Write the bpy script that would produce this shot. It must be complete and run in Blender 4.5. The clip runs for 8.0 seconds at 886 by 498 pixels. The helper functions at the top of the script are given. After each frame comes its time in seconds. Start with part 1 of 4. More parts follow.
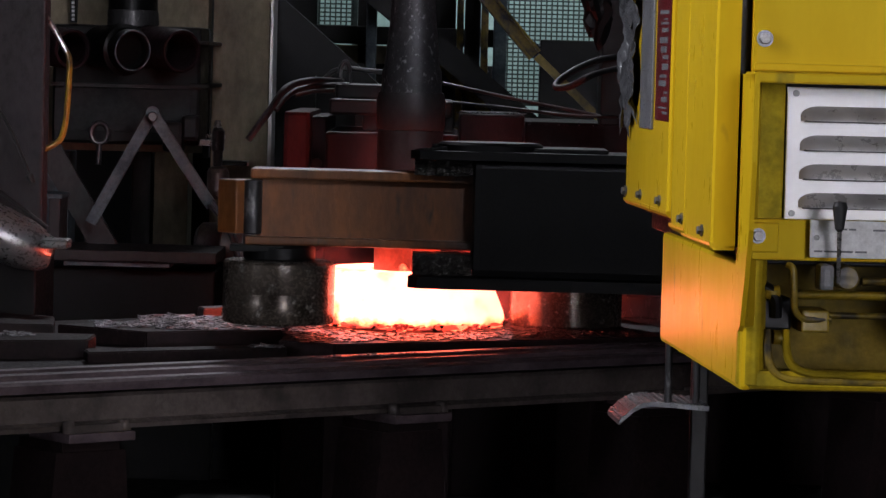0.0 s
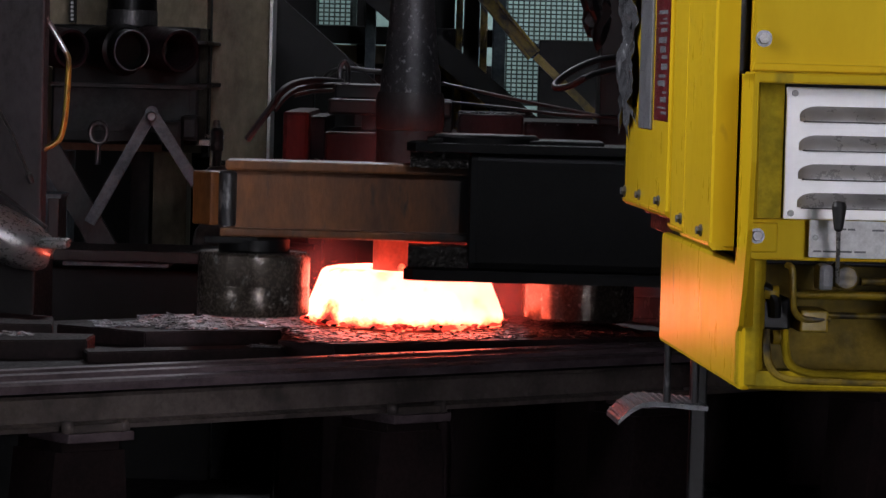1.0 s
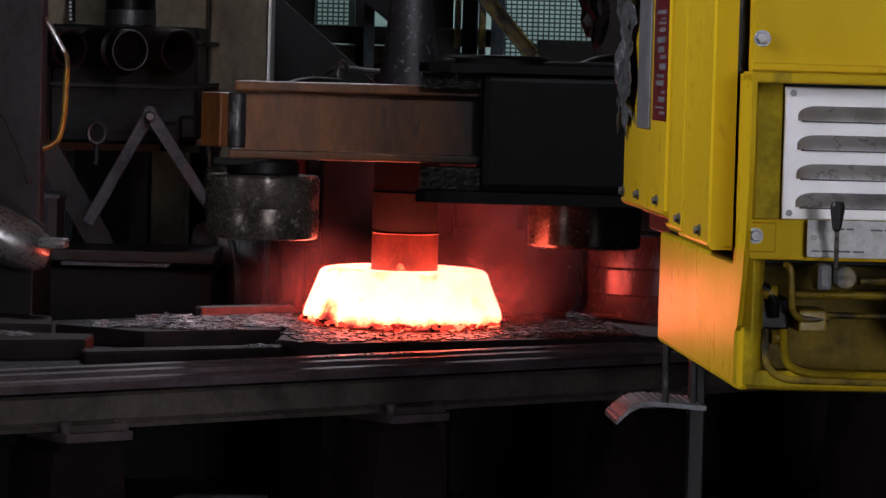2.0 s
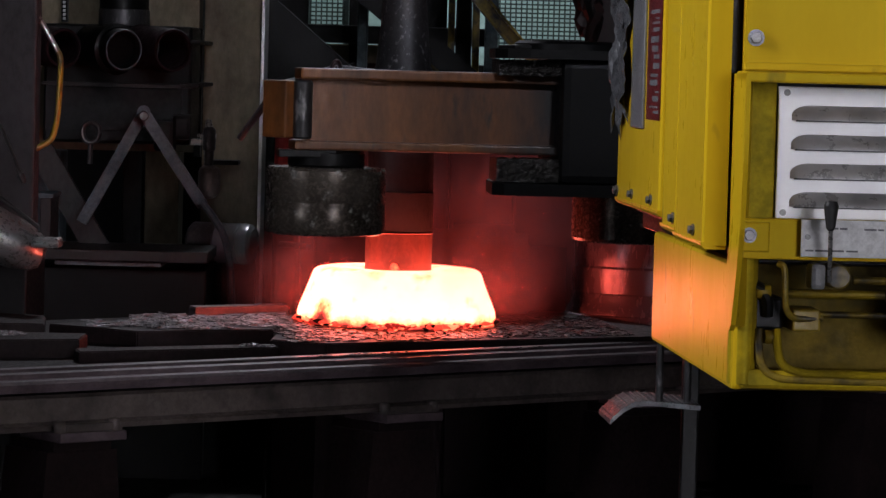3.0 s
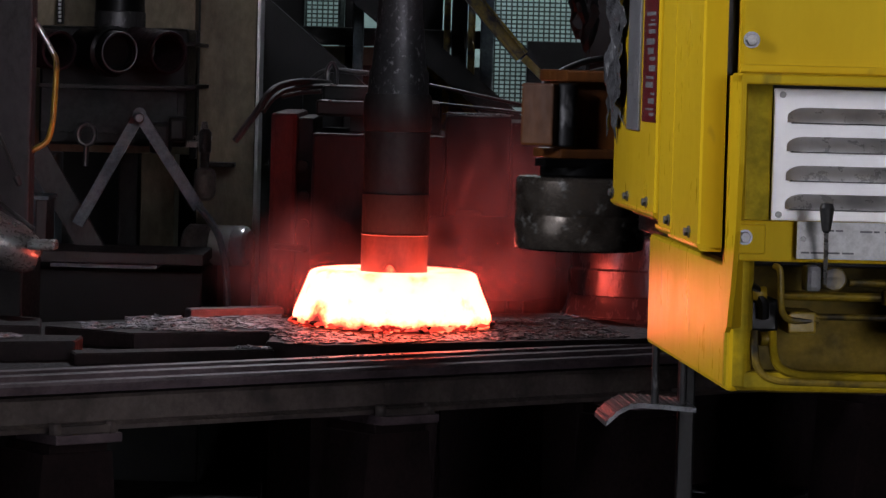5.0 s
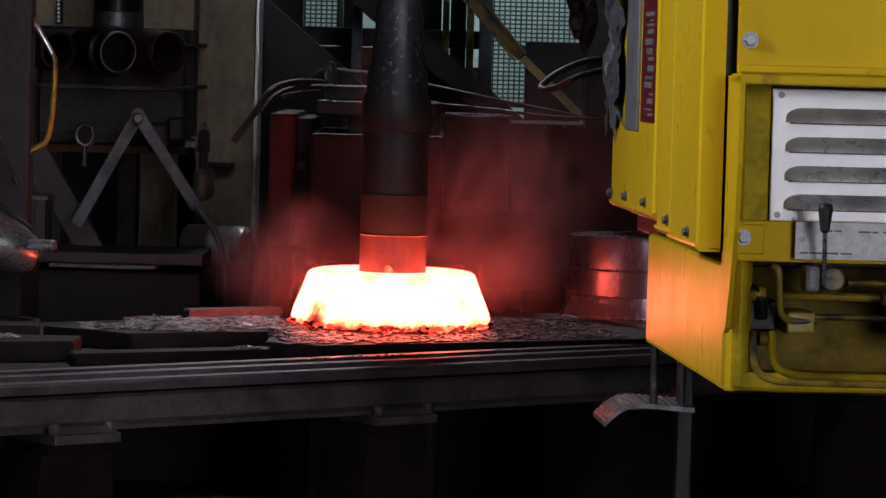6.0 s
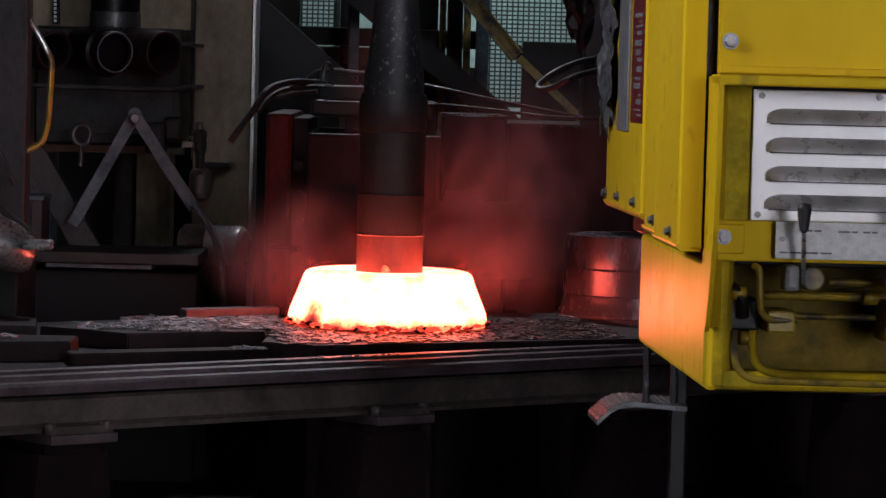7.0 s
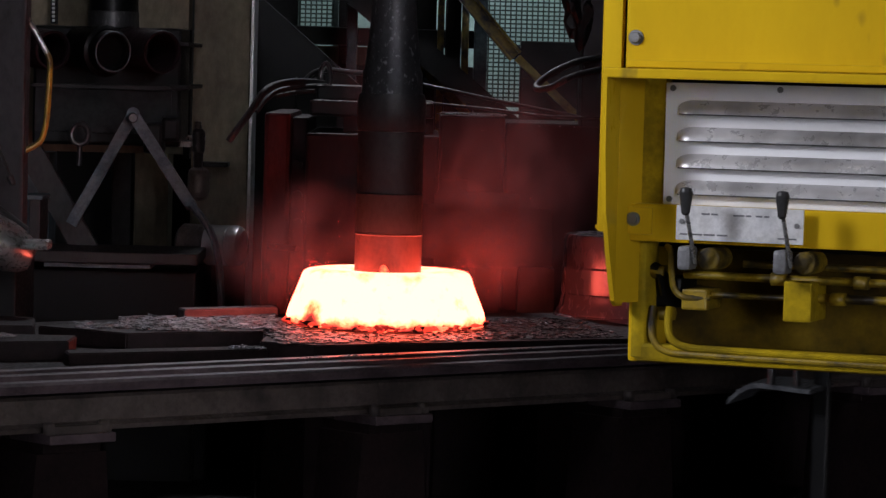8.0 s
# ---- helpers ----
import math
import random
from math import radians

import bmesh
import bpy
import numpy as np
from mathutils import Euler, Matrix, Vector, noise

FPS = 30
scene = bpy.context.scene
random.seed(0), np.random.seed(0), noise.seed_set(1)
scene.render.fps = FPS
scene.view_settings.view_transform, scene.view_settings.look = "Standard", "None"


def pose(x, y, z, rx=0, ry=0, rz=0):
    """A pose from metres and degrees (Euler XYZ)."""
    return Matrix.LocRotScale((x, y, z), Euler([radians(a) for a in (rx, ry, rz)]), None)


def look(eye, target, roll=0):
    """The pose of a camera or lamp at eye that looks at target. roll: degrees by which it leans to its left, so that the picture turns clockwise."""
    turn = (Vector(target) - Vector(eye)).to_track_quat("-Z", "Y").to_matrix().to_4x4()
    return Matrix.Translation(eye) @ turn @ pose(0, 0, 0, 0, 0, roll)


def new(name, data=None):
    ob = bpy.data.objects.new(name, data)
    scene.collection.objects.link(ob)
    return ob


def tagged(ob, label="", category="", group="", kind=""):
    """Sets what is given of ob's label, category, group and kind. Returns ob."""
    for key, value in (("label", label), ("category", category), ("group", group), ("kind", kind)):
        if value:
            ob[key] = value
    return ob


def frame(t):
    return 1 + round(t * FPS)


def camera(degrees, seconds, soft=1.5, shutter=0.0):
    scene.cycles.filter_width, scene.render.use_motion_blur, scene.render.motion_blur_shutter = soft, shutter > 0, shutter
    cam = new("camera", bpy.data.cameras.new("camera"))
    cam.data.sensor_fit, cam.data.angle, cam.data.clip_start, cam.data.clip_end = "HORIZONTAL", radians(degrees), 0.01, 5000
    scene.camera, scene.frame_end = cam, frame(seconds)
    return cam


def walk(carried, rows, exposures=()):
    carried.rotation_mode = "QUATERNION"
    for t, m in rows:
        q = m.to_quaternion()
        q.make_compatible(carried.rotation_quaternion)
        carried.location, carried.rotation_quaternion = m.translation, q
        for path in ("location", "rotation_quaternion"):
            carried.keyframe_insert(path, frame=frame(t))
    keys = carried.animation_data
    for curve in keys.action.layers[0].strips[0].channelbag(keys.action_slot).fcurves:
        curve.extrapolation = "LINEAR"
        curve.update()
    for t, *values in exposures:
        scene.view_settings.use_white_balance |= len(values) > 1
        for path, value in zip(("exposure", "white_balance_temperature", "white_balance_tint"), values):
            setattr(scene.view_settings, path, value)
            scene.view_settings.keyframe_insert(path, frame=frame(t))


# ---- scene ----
DEEP = 1.6                                      # the plan, fitted to the view, is stretched in depth for the long lens
cam = camera(14.69, 8.0, soft=1.4, shutter=0.4)
EYE = (0.0, 0.0, 1.9)
# seconds, turn to the right and tilt upwards, in degrees
TURN = [(0.0, -0.026, 0.0), (0.5, -0.03, 0.0), (1.0, 0.0, 0.0), (1.5, 0.0, 0.0), (3.0, 0.208, -0.012), (3.5, 0.241, 0.003),
        (4.0, 0.264, 0.03), (4.5, 0.304, 0.043), (6.0, 0.356, 0.054), (6.5, 0.42, 0.061), (7.0, 0.442, 0.055),
        (7.5, 0.465, 0.052), (8.0, 0.488, 0.046)]
LEAN = 1.55                                     # the tripod leans to its left
walk(cam, [(t, pose(*EYE, 86.977 + up / DEEP, 0, -turn / DEEP) @ pose(0, 0, 0, 0, 0, LEAN)) for t, turn, up in TURN],
     exposures=[(0.0, 0.52, 6550, 20), (0.9, 0.48, 6550, 20), (1.5, 0.25, 6550, 20), (7.4, 0.27, 6550, 20), (8.0, 0.04, 6550, 20)])

# ---- light: dim hall, unseen lamps added to light its parts, and the glowing ring ----
world = bpy.data.worlds.new("hall_air")
scene.world = world
world.use_nodes = True
world.node_tree.nodes["Background"].inputs[0].default_value = (0.8, 0.78, 1.0, 1)
world.node_tree.nodes["Background"].inputs[1].default_value = 0.036


def lamp(name, at, target, power, size, colour, spread=180):
    data = bpy.data.lights.new(name, "AREA")
    data.energy, data.size, data.color, data.spread = power, size, colour, radians(spread)
    ob = new(name, data)
    ob.matrix_world = look(at, target)
    return ob


# unseen low lamp, added for the upright highlights on the rollers
lamp("low_side_lamp", (-5.6, 6.7, 1.9), (-0.5, 13.1, 1.35), 7.5, 0.8, (0.85, 0.93, 1.0), 120)
# fill added for the yellow machine's left side
lamp("unseen_lamp", (-3.4, 7.0, 3.7), (1.0, 9.1, 1.7), 20, 0.8, (0.84, 0.92, 1.0), 62)
# fill added behind the eye, for the yellow machine's front
lamp("unseen_lamp", (4.2, -1.2, 2.5), (1.5, 8.5, 1.5), 12, 4.0, (0.9, 0.95, 1.0), 22)
# fill added to brighten the left background
lamp("unseen_lamp", (-0.4, 5.4, 5.2), (-1.3, 16.3, 1.9), 1.5, 0.8, (0.9, 0.94, 1.0), 24)
# fill added for highlights on the gripper roller
lamp("unseen_lamp", (2.6, 5.4, 4.8), (-0.6, 13.0, 1.6), 5, 0.8, (0.86, 0.93, 1.0), 40)
lamp("unseen_lamp", (-0.6, 20.2, 6.4), (-0.2, 13.8, 1.0), 11, 0.9, (0.88, 0.94, 1.0), 60)
lamp("bay_lamp", (0.4, 19.5, 5.2), (0.3, 21.1, 2.4), 48, 1.0, (0.85, 1.0, 0.97), 110)


# ---- materials ----
def mat(name, colour, second=None, rough=0.5, metal=0.0, scale=6.0, bump=0.15, mix=(0.4, 0.65), fleck=None, fleck_at=(0.62, 0.7), fleck_scale=40.0, streak=1.0, spec=0.5, soot=None, grain=0.72, rvar=1.0, tint=None):
    """Paint or metal with a second colour (stains, some shading), fine grain and flecks of wear and glint."""
    m = bpy.data.materials.new(name)
    m.use_nodes = True
    nt = m.node_tree
    n, link = nt.nodes, nt.links.new
    p = n["Principled BSDF"]
    tc = n.new("ShaderNodeTexCoord")
    mp = n.new("ShaderNodeMapping")
    mp.inputs["Scale"].default_value = (1, 1, 1 / streak)
    link(tc.outputs["Object"], mp.inputs[0])
    oi = n.new("ShaderNodeObjectInfo")
    shift = n.new("ShaderNodeVectorMath")
    shift.operation = "SCALE"
    shift.inputs[0].default_value = (7.3, 3.1, 5.7)
    link(oi.outputs["Random"], shift.inputs["Scale"])
    link(shift.outputs[0], mp.inputs["Location"])

    def noise_of(s, detail, r):
        t = n.new("ShaderNodeTexNoise")
        t.inputs["Scale"].default_value, t.inputs["Detail"].default_value, t.inputs["Roughness"].default_value = s, detail, r
        link(mp.outputs[0], t.inputs["Vector"])
        return t.outputs[0]

    def ramp(src, a, b):
        r = n.new("ShaderNodeMapRange")
        r.inputs[1].default_value, r.inputs[2].default_value = a, b
        link(src, r.inputs[0])
        return r.outputs[0]

    def blend(fac, a, b):
        x = n.new("ShaderNodeMix")
        x.data_type = "RGBA"
        link(fac, x.inputs[0])
        for k, v in ((6, a), (7, b)):
            if isinstance(v, tuple):
                x.inputs[k].default_value = (*v, 1)
            else:
                link(v, x.inputs[k])
        return x.outputs[2]

    second = second or tuple(c * 0.6 for c in colour)
    big, fine = noise_of(scale, 4, 0.6), noise_of(scale * 9, 5, 0.7)
    col = blend(ramp(big, *mix), colour, second)
    dark = n.new("ShaderNodeMixRGB")
    dark.blend_type = "MULTIPLY"
    link(ramp(fine, 0.3, 0.62), dark.inputs[0])
    dark.inputs[0].default_value = 0.5
    link(col, dark.inputs[1])
    dark.inputs[2].default_value = (grain, grain, grain, 1)
    col = dark.outputs[0]
    if fleck:
        col = blend(ramp(noise_of(fleck_scale, 3, 0.6), *fleck_at), col, fleck)
    if soot:
        sx = n.new("ShaderNodeSeparateXYZ")
        link(tc.outputs["Object"], sx.inputs[0])
        mess = n.new("ShaderNodeMath")
        mess.operation = "MULTIPLY_ADD"
        link(big, mess.inputs[0])
        mess.inputs[1].default_value = 0.5
        link(sx.outputs[0], mess.inputs[2])
        col = blend(ramp(mess.outputs[0], *soot), col, (0.012, 0.011, 0.011))
    link(col, p.inputs["Base Color"])
    p.inputs["Metallic"].default_value = metal
    p.inputs["Specular IOR Level"].default_value = spec
    if tint:
        p.inputs["Specular Tint"].default_value = (*tint, 1)
    rr = n.new("ShaderNodeMapRange")
    rr.inputs[3].default_value, rr.inputs[4].default_value = max(rough - 0.13 * rvar, 0.08), min(rough + 0.15 * rvar, 1)
    link(fine, rr.inputs[0])
    rr.inputs[1].default_value, rr.inputs[2].default_value = 0.35, 0.65
    link(rr.outputs[0], p.inputs["Roughness"])
    if bump:
        b = n.new("ShaderNodeBump")
        b.inputs["Strength"].default_value, b.inputs["Distance"].default_value = bump, 0.01
        link(fine, b.inputs["Height"])
        link(b.outputs[0], p.inputs["Normal"])
    return m


YELLOW = mat("yellow_paint", (0.64, 0.405, 0.012), (0.58, 0.36, 0.011), 0.3, scale=1.5, bump=0, grain=0.93, rvar=0.25, spec=0.16, streak=3, tint=(1.0, 0.9, 0.1), fleck=(0.2, 0.135, 0.025), fleck_at=(0.66, 0.76), fleck_scale=9)
GRIMY = mat("grimy_yellow_paint", (0.36, 0.235, 0.01), (0.025, 0.018, 0.01), 0.45, scale=8, bump=0.1, mix=(0.4, 0.62))
# dark yellow: oil, plus the tray's shade put into the colour
OILY_SHADED = mat("oily_shaded_yellow_paint", (0.2, 0.125, 0.012), (0.04, 0.026, 0.01), 0.45, scale=5, bump=0.1, mix=(0.36, 0.62), spec=0.2, tint=(1.0, 0.8, 0.3))
RUST = mat("rusty_brown_beam_paint", (0.27, 0.088, 0.02), (0.13, 0.046, 0.015), 0.45, scale=5, bump=0.15, streak=3, fleck=(0.03, 0.02, 0.016), fleck_at=(0.63, 0.76), fleck_scale=14, soot=(0.72, 1.05))
# also fills gaps and voids, with their shade put into the colour
BLACK = mat("soot_and_shade_black", (0.0055, 0.0055, 0.0058), (0.0035, 0.0035, 0.0035), 0.45, 0.0, scale=8, bump=0.04, spec=0.22)
STEP = mat("chequered_step_steel", (0.16, 0.165, 0.175), (0.09, 0.093, 0.1), 0.32, 0.5, scale=14, bump=0.2)
GREY = mat("bare_casting_grey", (0.2, 0.2, 0.205), (0.12, 0.12, 0.12), 0.5, 0.2, scale=14, bump=0.1)
PLUM = mat("dull_plum_paint", (0.015, 0.008, 0.0105), (0.0095, 0.0055, 0.007), 0.6, scale=4, bump=0.08, streak=2)
STEEL = mat("worn_steel", (0.085, 0.083, 0.085), (0.04, 0.038, 0.039), 0.42, 0.6, scale=7, bump=0.2, fleck=(0.24, 0.235, 0.235), fleck_at=(0.6, 0.72), fleck_scale=24, streak=3)
# purplish base colour stands in for the sheen on the rail
RAIL = mat("purple_sheen_rail_steel", (0.19, 0.14, 0.155), (0.085, 0.062, 0.07), 0.4, 0.2, scale=5, bump=0.2, streak=0.6)
ROLLER = mat("scuffed_roller_steel", (0.2, 0.165, 0.135), (0.075, 0.058, 0.046), 0.24, 0.55, scale=9, bump=0.07, fleck=(0.4, 0.38, 0.35), fleck_at=(0.6, 0.68), fleck_scale=26)
SOOTGREY = mat("sooty_grey_paint", (0.02, 0.02, 0.021), (0.012, 0.012, 0.012), 0.6, scale=4, bump=0.08, spec=0.2)
IRON = mat("dull_cast_iron", (0.24, 0.2, 0.185), (0.13, 0.11, 0.1), 0.4, 0.3, scale=8, bump=0.15, streak=2)
BRIGHT = mat("machined_steel", (0.45, 0.44, 0.435), (0.33, 0.32, 0.31), 0.3, 0.7, scale=5, bump=0.05)
CHROME = mat("polished_drum_steel", (0.75, 0.77, 0.8), (0.6, 0.62, 0.65), 0.2, 0.4, scale=4, bump=0, grain=0.94, rvar=0.3)
DIE = mat("oiled_die_steel", (0.26, 0.19, 0.21), (0.17, 0.125, 0.14), 0.26, 0.5, scale=2.0, bump=0, grain=0.94, rvar=0.25, streak=4)
# red base puts the ring's light into the nose; dark stains are its own
NOSE = mat("red_lit_punch_steel", (0.26, 0.1, 0.07), (0.09, 0.035, 0.027), 0.5, 0.0, scale=9, bump=0.08, streak=1.6, mix=(0.42, 0.7))
# pale flecks are scuffs and painted wet glints
STEM = mat("scuffed_glinting_stem_steel", (0.06, 0.06, 0.064), (0.035, 0.035, 0.038), 0.45, 0.4, scale=7, bump=0.15, fleck=(0.3, 0.3, 0.31), fleck_at=(0.58, 0.78), fleck_scale=60, streak=1.5)
BEAM = mat("dirty_beam_steel", (0.15, 0.118, 0.108), (0.055, 0.044, 0.042), 0.5, 0.1, scale=5, bump=0.25, fleck=(0.15, 0.125, 0.115), fleck_at=(0.6, 0.75), fleck_scale=14)
HEAT = mat("heat_stained_steel", (0.034, 0.031, 0.032), (0.022, 0.02, 0.0205), 0.5, 0.1, scale=6, bump=0.12, streak=2)
MAROON = mat("dark_red_oxide_paint", (0.018, 0.0105, 0.0105), (0.011, 0.0085, 0.0085), 0.55, scale=5, bump=0.15, streak=2)
DARK_PLUM = mat("dark_plum_press_paint", (0.026, 0.013, 0.0155), (0.013, 0.0075, 0.009), 0.55, scale=4, bump=0.2, streak=2.5, spec=0.1, fleck=(0.016, 0.008, 0.007), fleck_at=(0.6, 0.72), fleck_scale=9)
# crimson base stands in for the ring's red light on the column
RED_LIT = mat("red_lit_column_paint", (0.08, 0.017, 0.017), (0.03, 0.009, 0.01), 0.6, scale=6, bump=0.25, streak=2.5, spec=0.12, fleck=(0.006, 0.005, 0.005), fleck_at=(0.54, 0.62), fleck_scale=14)
# darker copy of the panel sheet, with louvre shading and reflections painted in
LOUVRE = mat("shaded_louvre_sheet", (0.6, 0.585, 0.58), (0.24, 0.23, 0.225), 0.3, 0.35, scale=3, bump=0, grain=0.92, mix=(0.48, 0.7), rvar=0.4)
MID_YELLOW = mat("smeared_shaded_yellow_paint", (0.5, 0.335, 0.012), (0.2, 0.135, 0.012), 0.4, scale=6, bump=0.06, mix=(0.42, 0.7), tint=(1.0, 0.9, 0.1), spec=0.35)
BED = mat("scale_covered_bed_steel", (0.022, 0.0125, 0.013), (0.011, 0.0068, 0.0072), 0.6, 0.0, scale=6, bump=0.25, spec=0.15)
PLATE = mat("heat_burnished_plate", (0.03, 0.0175, 0.0185), (0.016, 0.0095, 0.01), 0.55, 0.0, scale=5, bump=0.12, spec=0.2)
TAN = mat("dusty_tan_panel", (0.27, 0.22, 0.145), (0.17, 0.14, 0.095), 0.75, scale=3, bump=0.06, streak=2)
GREYBAR = mat("grey_bar_paint", (0.13, 0.155, 0.17), (0.06, 0.075, 0.085), 0.6, scale=9, bump=0.12, spec=0.3, tint=(0.6, 0.85, 1.0))
RUBBER = mat("black_rubber", (0.011, 0.011, 0.012), (0.018, 0.017, 0.017), 0.5, scale=12, bump=0.08)
ALU = mat("galvanised_sheet", (0.88, 0.88, 0.89), (0.85, 0.845, 0.84), 0.38, 0.1, scale=3, bump=0, grain=0.97, rvar=0.3)
WHITE = mat("white_enamel_plate", (0.72, 0.72, 0.72), (0.6, 0.59, 0.57), 0.4, scale=6, bump=0.02)
FAINT = mat("worn_grey_ink", (0.2, 0.2, 0.21), None, 0.6, bump=0)
SLOT_SHADE = mat("slot_shade_grey", (0.09, 0.09, 0.1), None, 0.6, bump=0)
STICKER = mat("dark_red_sticker", (0.13, 0.012, 0.015), None, 0.35, scale=8, bump=0.02)
TORN = mat("torn_grey_plastic", (0.12, 0.12, 0.125), (0.05, 0.05, 0.053), 0.3, 0.0, scale=14, bump=0.2)
SILVER = mat("silver_tape", (0.3, 0.3, 0.31), (0.2, 0.2, 0.21), 0.35, 0.4, scale=12, bump=0.15)
# pale blue-grey second colour is painted in for glints on the flakes
FLAKE = mat("mill_scale_flake", (0.03, 0.03, 0.033), (0.42, 0.42, 0.46), 0.3, 0.35, scale=14, bump=0.3)
SCALE = mat("dark_mill_scale", (0.014, 0.012, 0.013), (0.1, 0.085, 0.09), 0.34, 0.5, scale=16, bump=0.3, mix=(0.5, 0.7))
TEAL = mat("pale_green_wall_paint", (0.36, 0.5, 0.49), (0.3, 0.43, 0.42), 0.8, scale=1.5, bump=0.03)
WIRE = mat("green_coated_wire", (0.025, 0.045, 0.042), None, 0.6, bump=0)
# near-black colour carries the shade on the floor under the bed
CONCRETE = mat("near_black_concrete", (0.02, 0.019, 0.018), (0.01, 0.01, 0.0095), 0.7, scale=2, bump=0.3)
WALL = mat("dark_hall_wall", (0.035, 0.035, 0.034), (0.02, 0.02, 0.02), 0.85, scale=1.2, bump=0.1)


def glow_material():
    """Forging heat: hottest in the body, cooler where scale clings to the skin."""
    m = bpy.data.materials.new("glowing_forging_steel")
    m.use_nodes = True
    n, link = m.node_tree.nodes, m.node_tree.links.new
    p = n["Principled BSDF"]
    p.inputs["Base Color"].default_value = (0.12, 0.06, 0.04, 1)
    p.inputs["Roughness"].default_value = 0.7
    tc = n.new("ShaderNodeTexCoord")
    t = n.new("ShaderNodeTexNoise")
    t.inputs["Scale"].default_value, t.inputs["Detail"].default_value, t.inputs["Roughness"].default_value = 11, 6, 0.65
    link(tc.outputs["Object"], t.inputs["Vector"])
    sep = n.new("ShaderNodeSeparateXYZ")
    link(tc.outputs["Object"], sep.inputs[0])
    # the foot loses heat to the cold plate
    foot = n.new("ShaderNodeMapRange")
    foot.inputs[1].default_value, foot.inputs[2].default_value, foot.inputs[3].default_value, foot.inputs[4].default_value = 0.0, 0.055, -0.27, 0.2
    link(sep.outputs[2], foot.inputs[0])
    add = n.new("ShaderNodeMath")
    link(t.outputs[0], add.inputs[0])
    link(foot.outputs[0], add.inputs[1])
    rim = n.new("ShaderNodeMapRange")
    rim.inputs[1].default_value, rim.inputs[2].default_value, rim.inputs[3].default_value, rim.inputs[4].default_value = 0.18, 0.212, 0.0, -0.1
    link(sep.outputs[2], rim.inputs[0])
    both = n.new("ShaderNodeMath")
    link(add.outputs[0], both.inputs[0])
    link(rim.outputs[0], both.inputs[1])
    # one patch of scale still clinging to the flank
    far = n.new("ShaderNodeVectorMath")
    far.operation = "DISTANCE"
    far.inputs[1].default_value = (-0.282, -0.268, 0.062)
    link(tc.outputs["Object"], far.inputs[0])
    spot = n.new("ShaderNodeMapRange")
    spot.inputs[1].default_value, spot.inputs[2].default_value, spot.inputs[3].default_value, spot.inputs[4].default_value = 0.03, 0.07, -0.27, 0.0
    link(far.outputs["Value"], spot.inputs[0])
    whole = n.new("ShaderNodeMath")
    link(both.outputs[0], whole.inputs[0])
    link(spot.outputs[0], whole.inputs[1])
    r = n.new("ShaderNodeValToRGB")
    e = r.color_ramp.elements
    e[0].position, e[0].color = 0.2, (0.03, 0.003, 0.002, 1)
    e[1].position, e[1].color = 0.62, (1.0, 0.145, 0.09, 1)
    for at, colour in ((0.3, (0.14, 0.01, 0.007)), (0.36, (0.45, 0.04, 0.014)), (0.45, (0.9, 0.092, 0.034))):
        r.color_ramp.elements.new(at).color = (*colour, 1)
    link(whole.outputs[0], r.inputs[0])
    link(r.outputs[0], p.inputs["Emission Color"])
    p.inputs["Emission Strength"].default_value = 9.2
    return m


def plain_glow(name, colour, strength, base=(0.1, 0.05, 0.04)):
    m = bpy.data.materials.new(name)
    m.use_nodes = True
    p = m.node_tree.nodes["Principled BSDF"]
    p.inputs["Base Color"].default_value = (*base, 1)
    p.inputs["Emission Color"].default_value = (*colour, 1)
    p.inputs["Emission Strength"].default_value = strength
    return m


GLOW = glow_material()
EMBER = plain_glow("cooling_scale", (1.0, 0.06, 0.03), 1.1)
HOT = plain_glow("glowing_scale", (1.0, 0.12, 0.05), 3.0)
DULL = plain_glow("dull_red_scale", (1.0, 0.035, 0.025), 0.32)
BOLT = mat("zinc_plated_bolt", (0.3, 0.3, 0.3), (0.2, 0.2, 0.195), 0.45, 0.7, scale=30, bump=0.05)
WELD = mat("crusty_weld_steel", (0.07, 0.065, 0.06), (0.025, 0.022, 0.02), 0.4, 0.6, scale=14, bump=0.6, fleck=(0.25, 0.24, 0.23), fleck_at=(0.58, 0.68), fleck_scale=34)
CRUST = mat("dark_scale_crust", (0.03, 0.022, 0.02), None, 0.8, bump=0.3)
LASER_DOT = plain_glow("red_laser_dot", (1.0, 0.05, 0.04), 3.0)


# ---- mesh helpers ----
def bm_new():
    return bmesh.new()


def box(bm, x0, x1, y0, y1, z0, z1, bevel=0.0, m=None):
    r = bmesh.ops.create_cube(bm, size=1.0, matrix=Matrix.Translation(((x0 + x1) / 2, (y0 + y1) / 2, (z0 + z1) / 2)) @ Matrix.Diagonal((x1 - x0, y1 - y0, z1 - z0, 1)))
    vs = r["verts"]
    if bevel:
        es = list({e for v in vs for e in v.link_edges})
        g = bmesh.ops.bevel(bm, geom=es, offset=bevel, segments=2, affect="EDGES", profile=0.6)
        vs = list({v for f in g["faces"] for v in f.verts} | {v for v in vs if v.is_valid})
    if m is not None:
        bmesh.ops.transform(bm, matrix=m, verts=vs)
    return bm


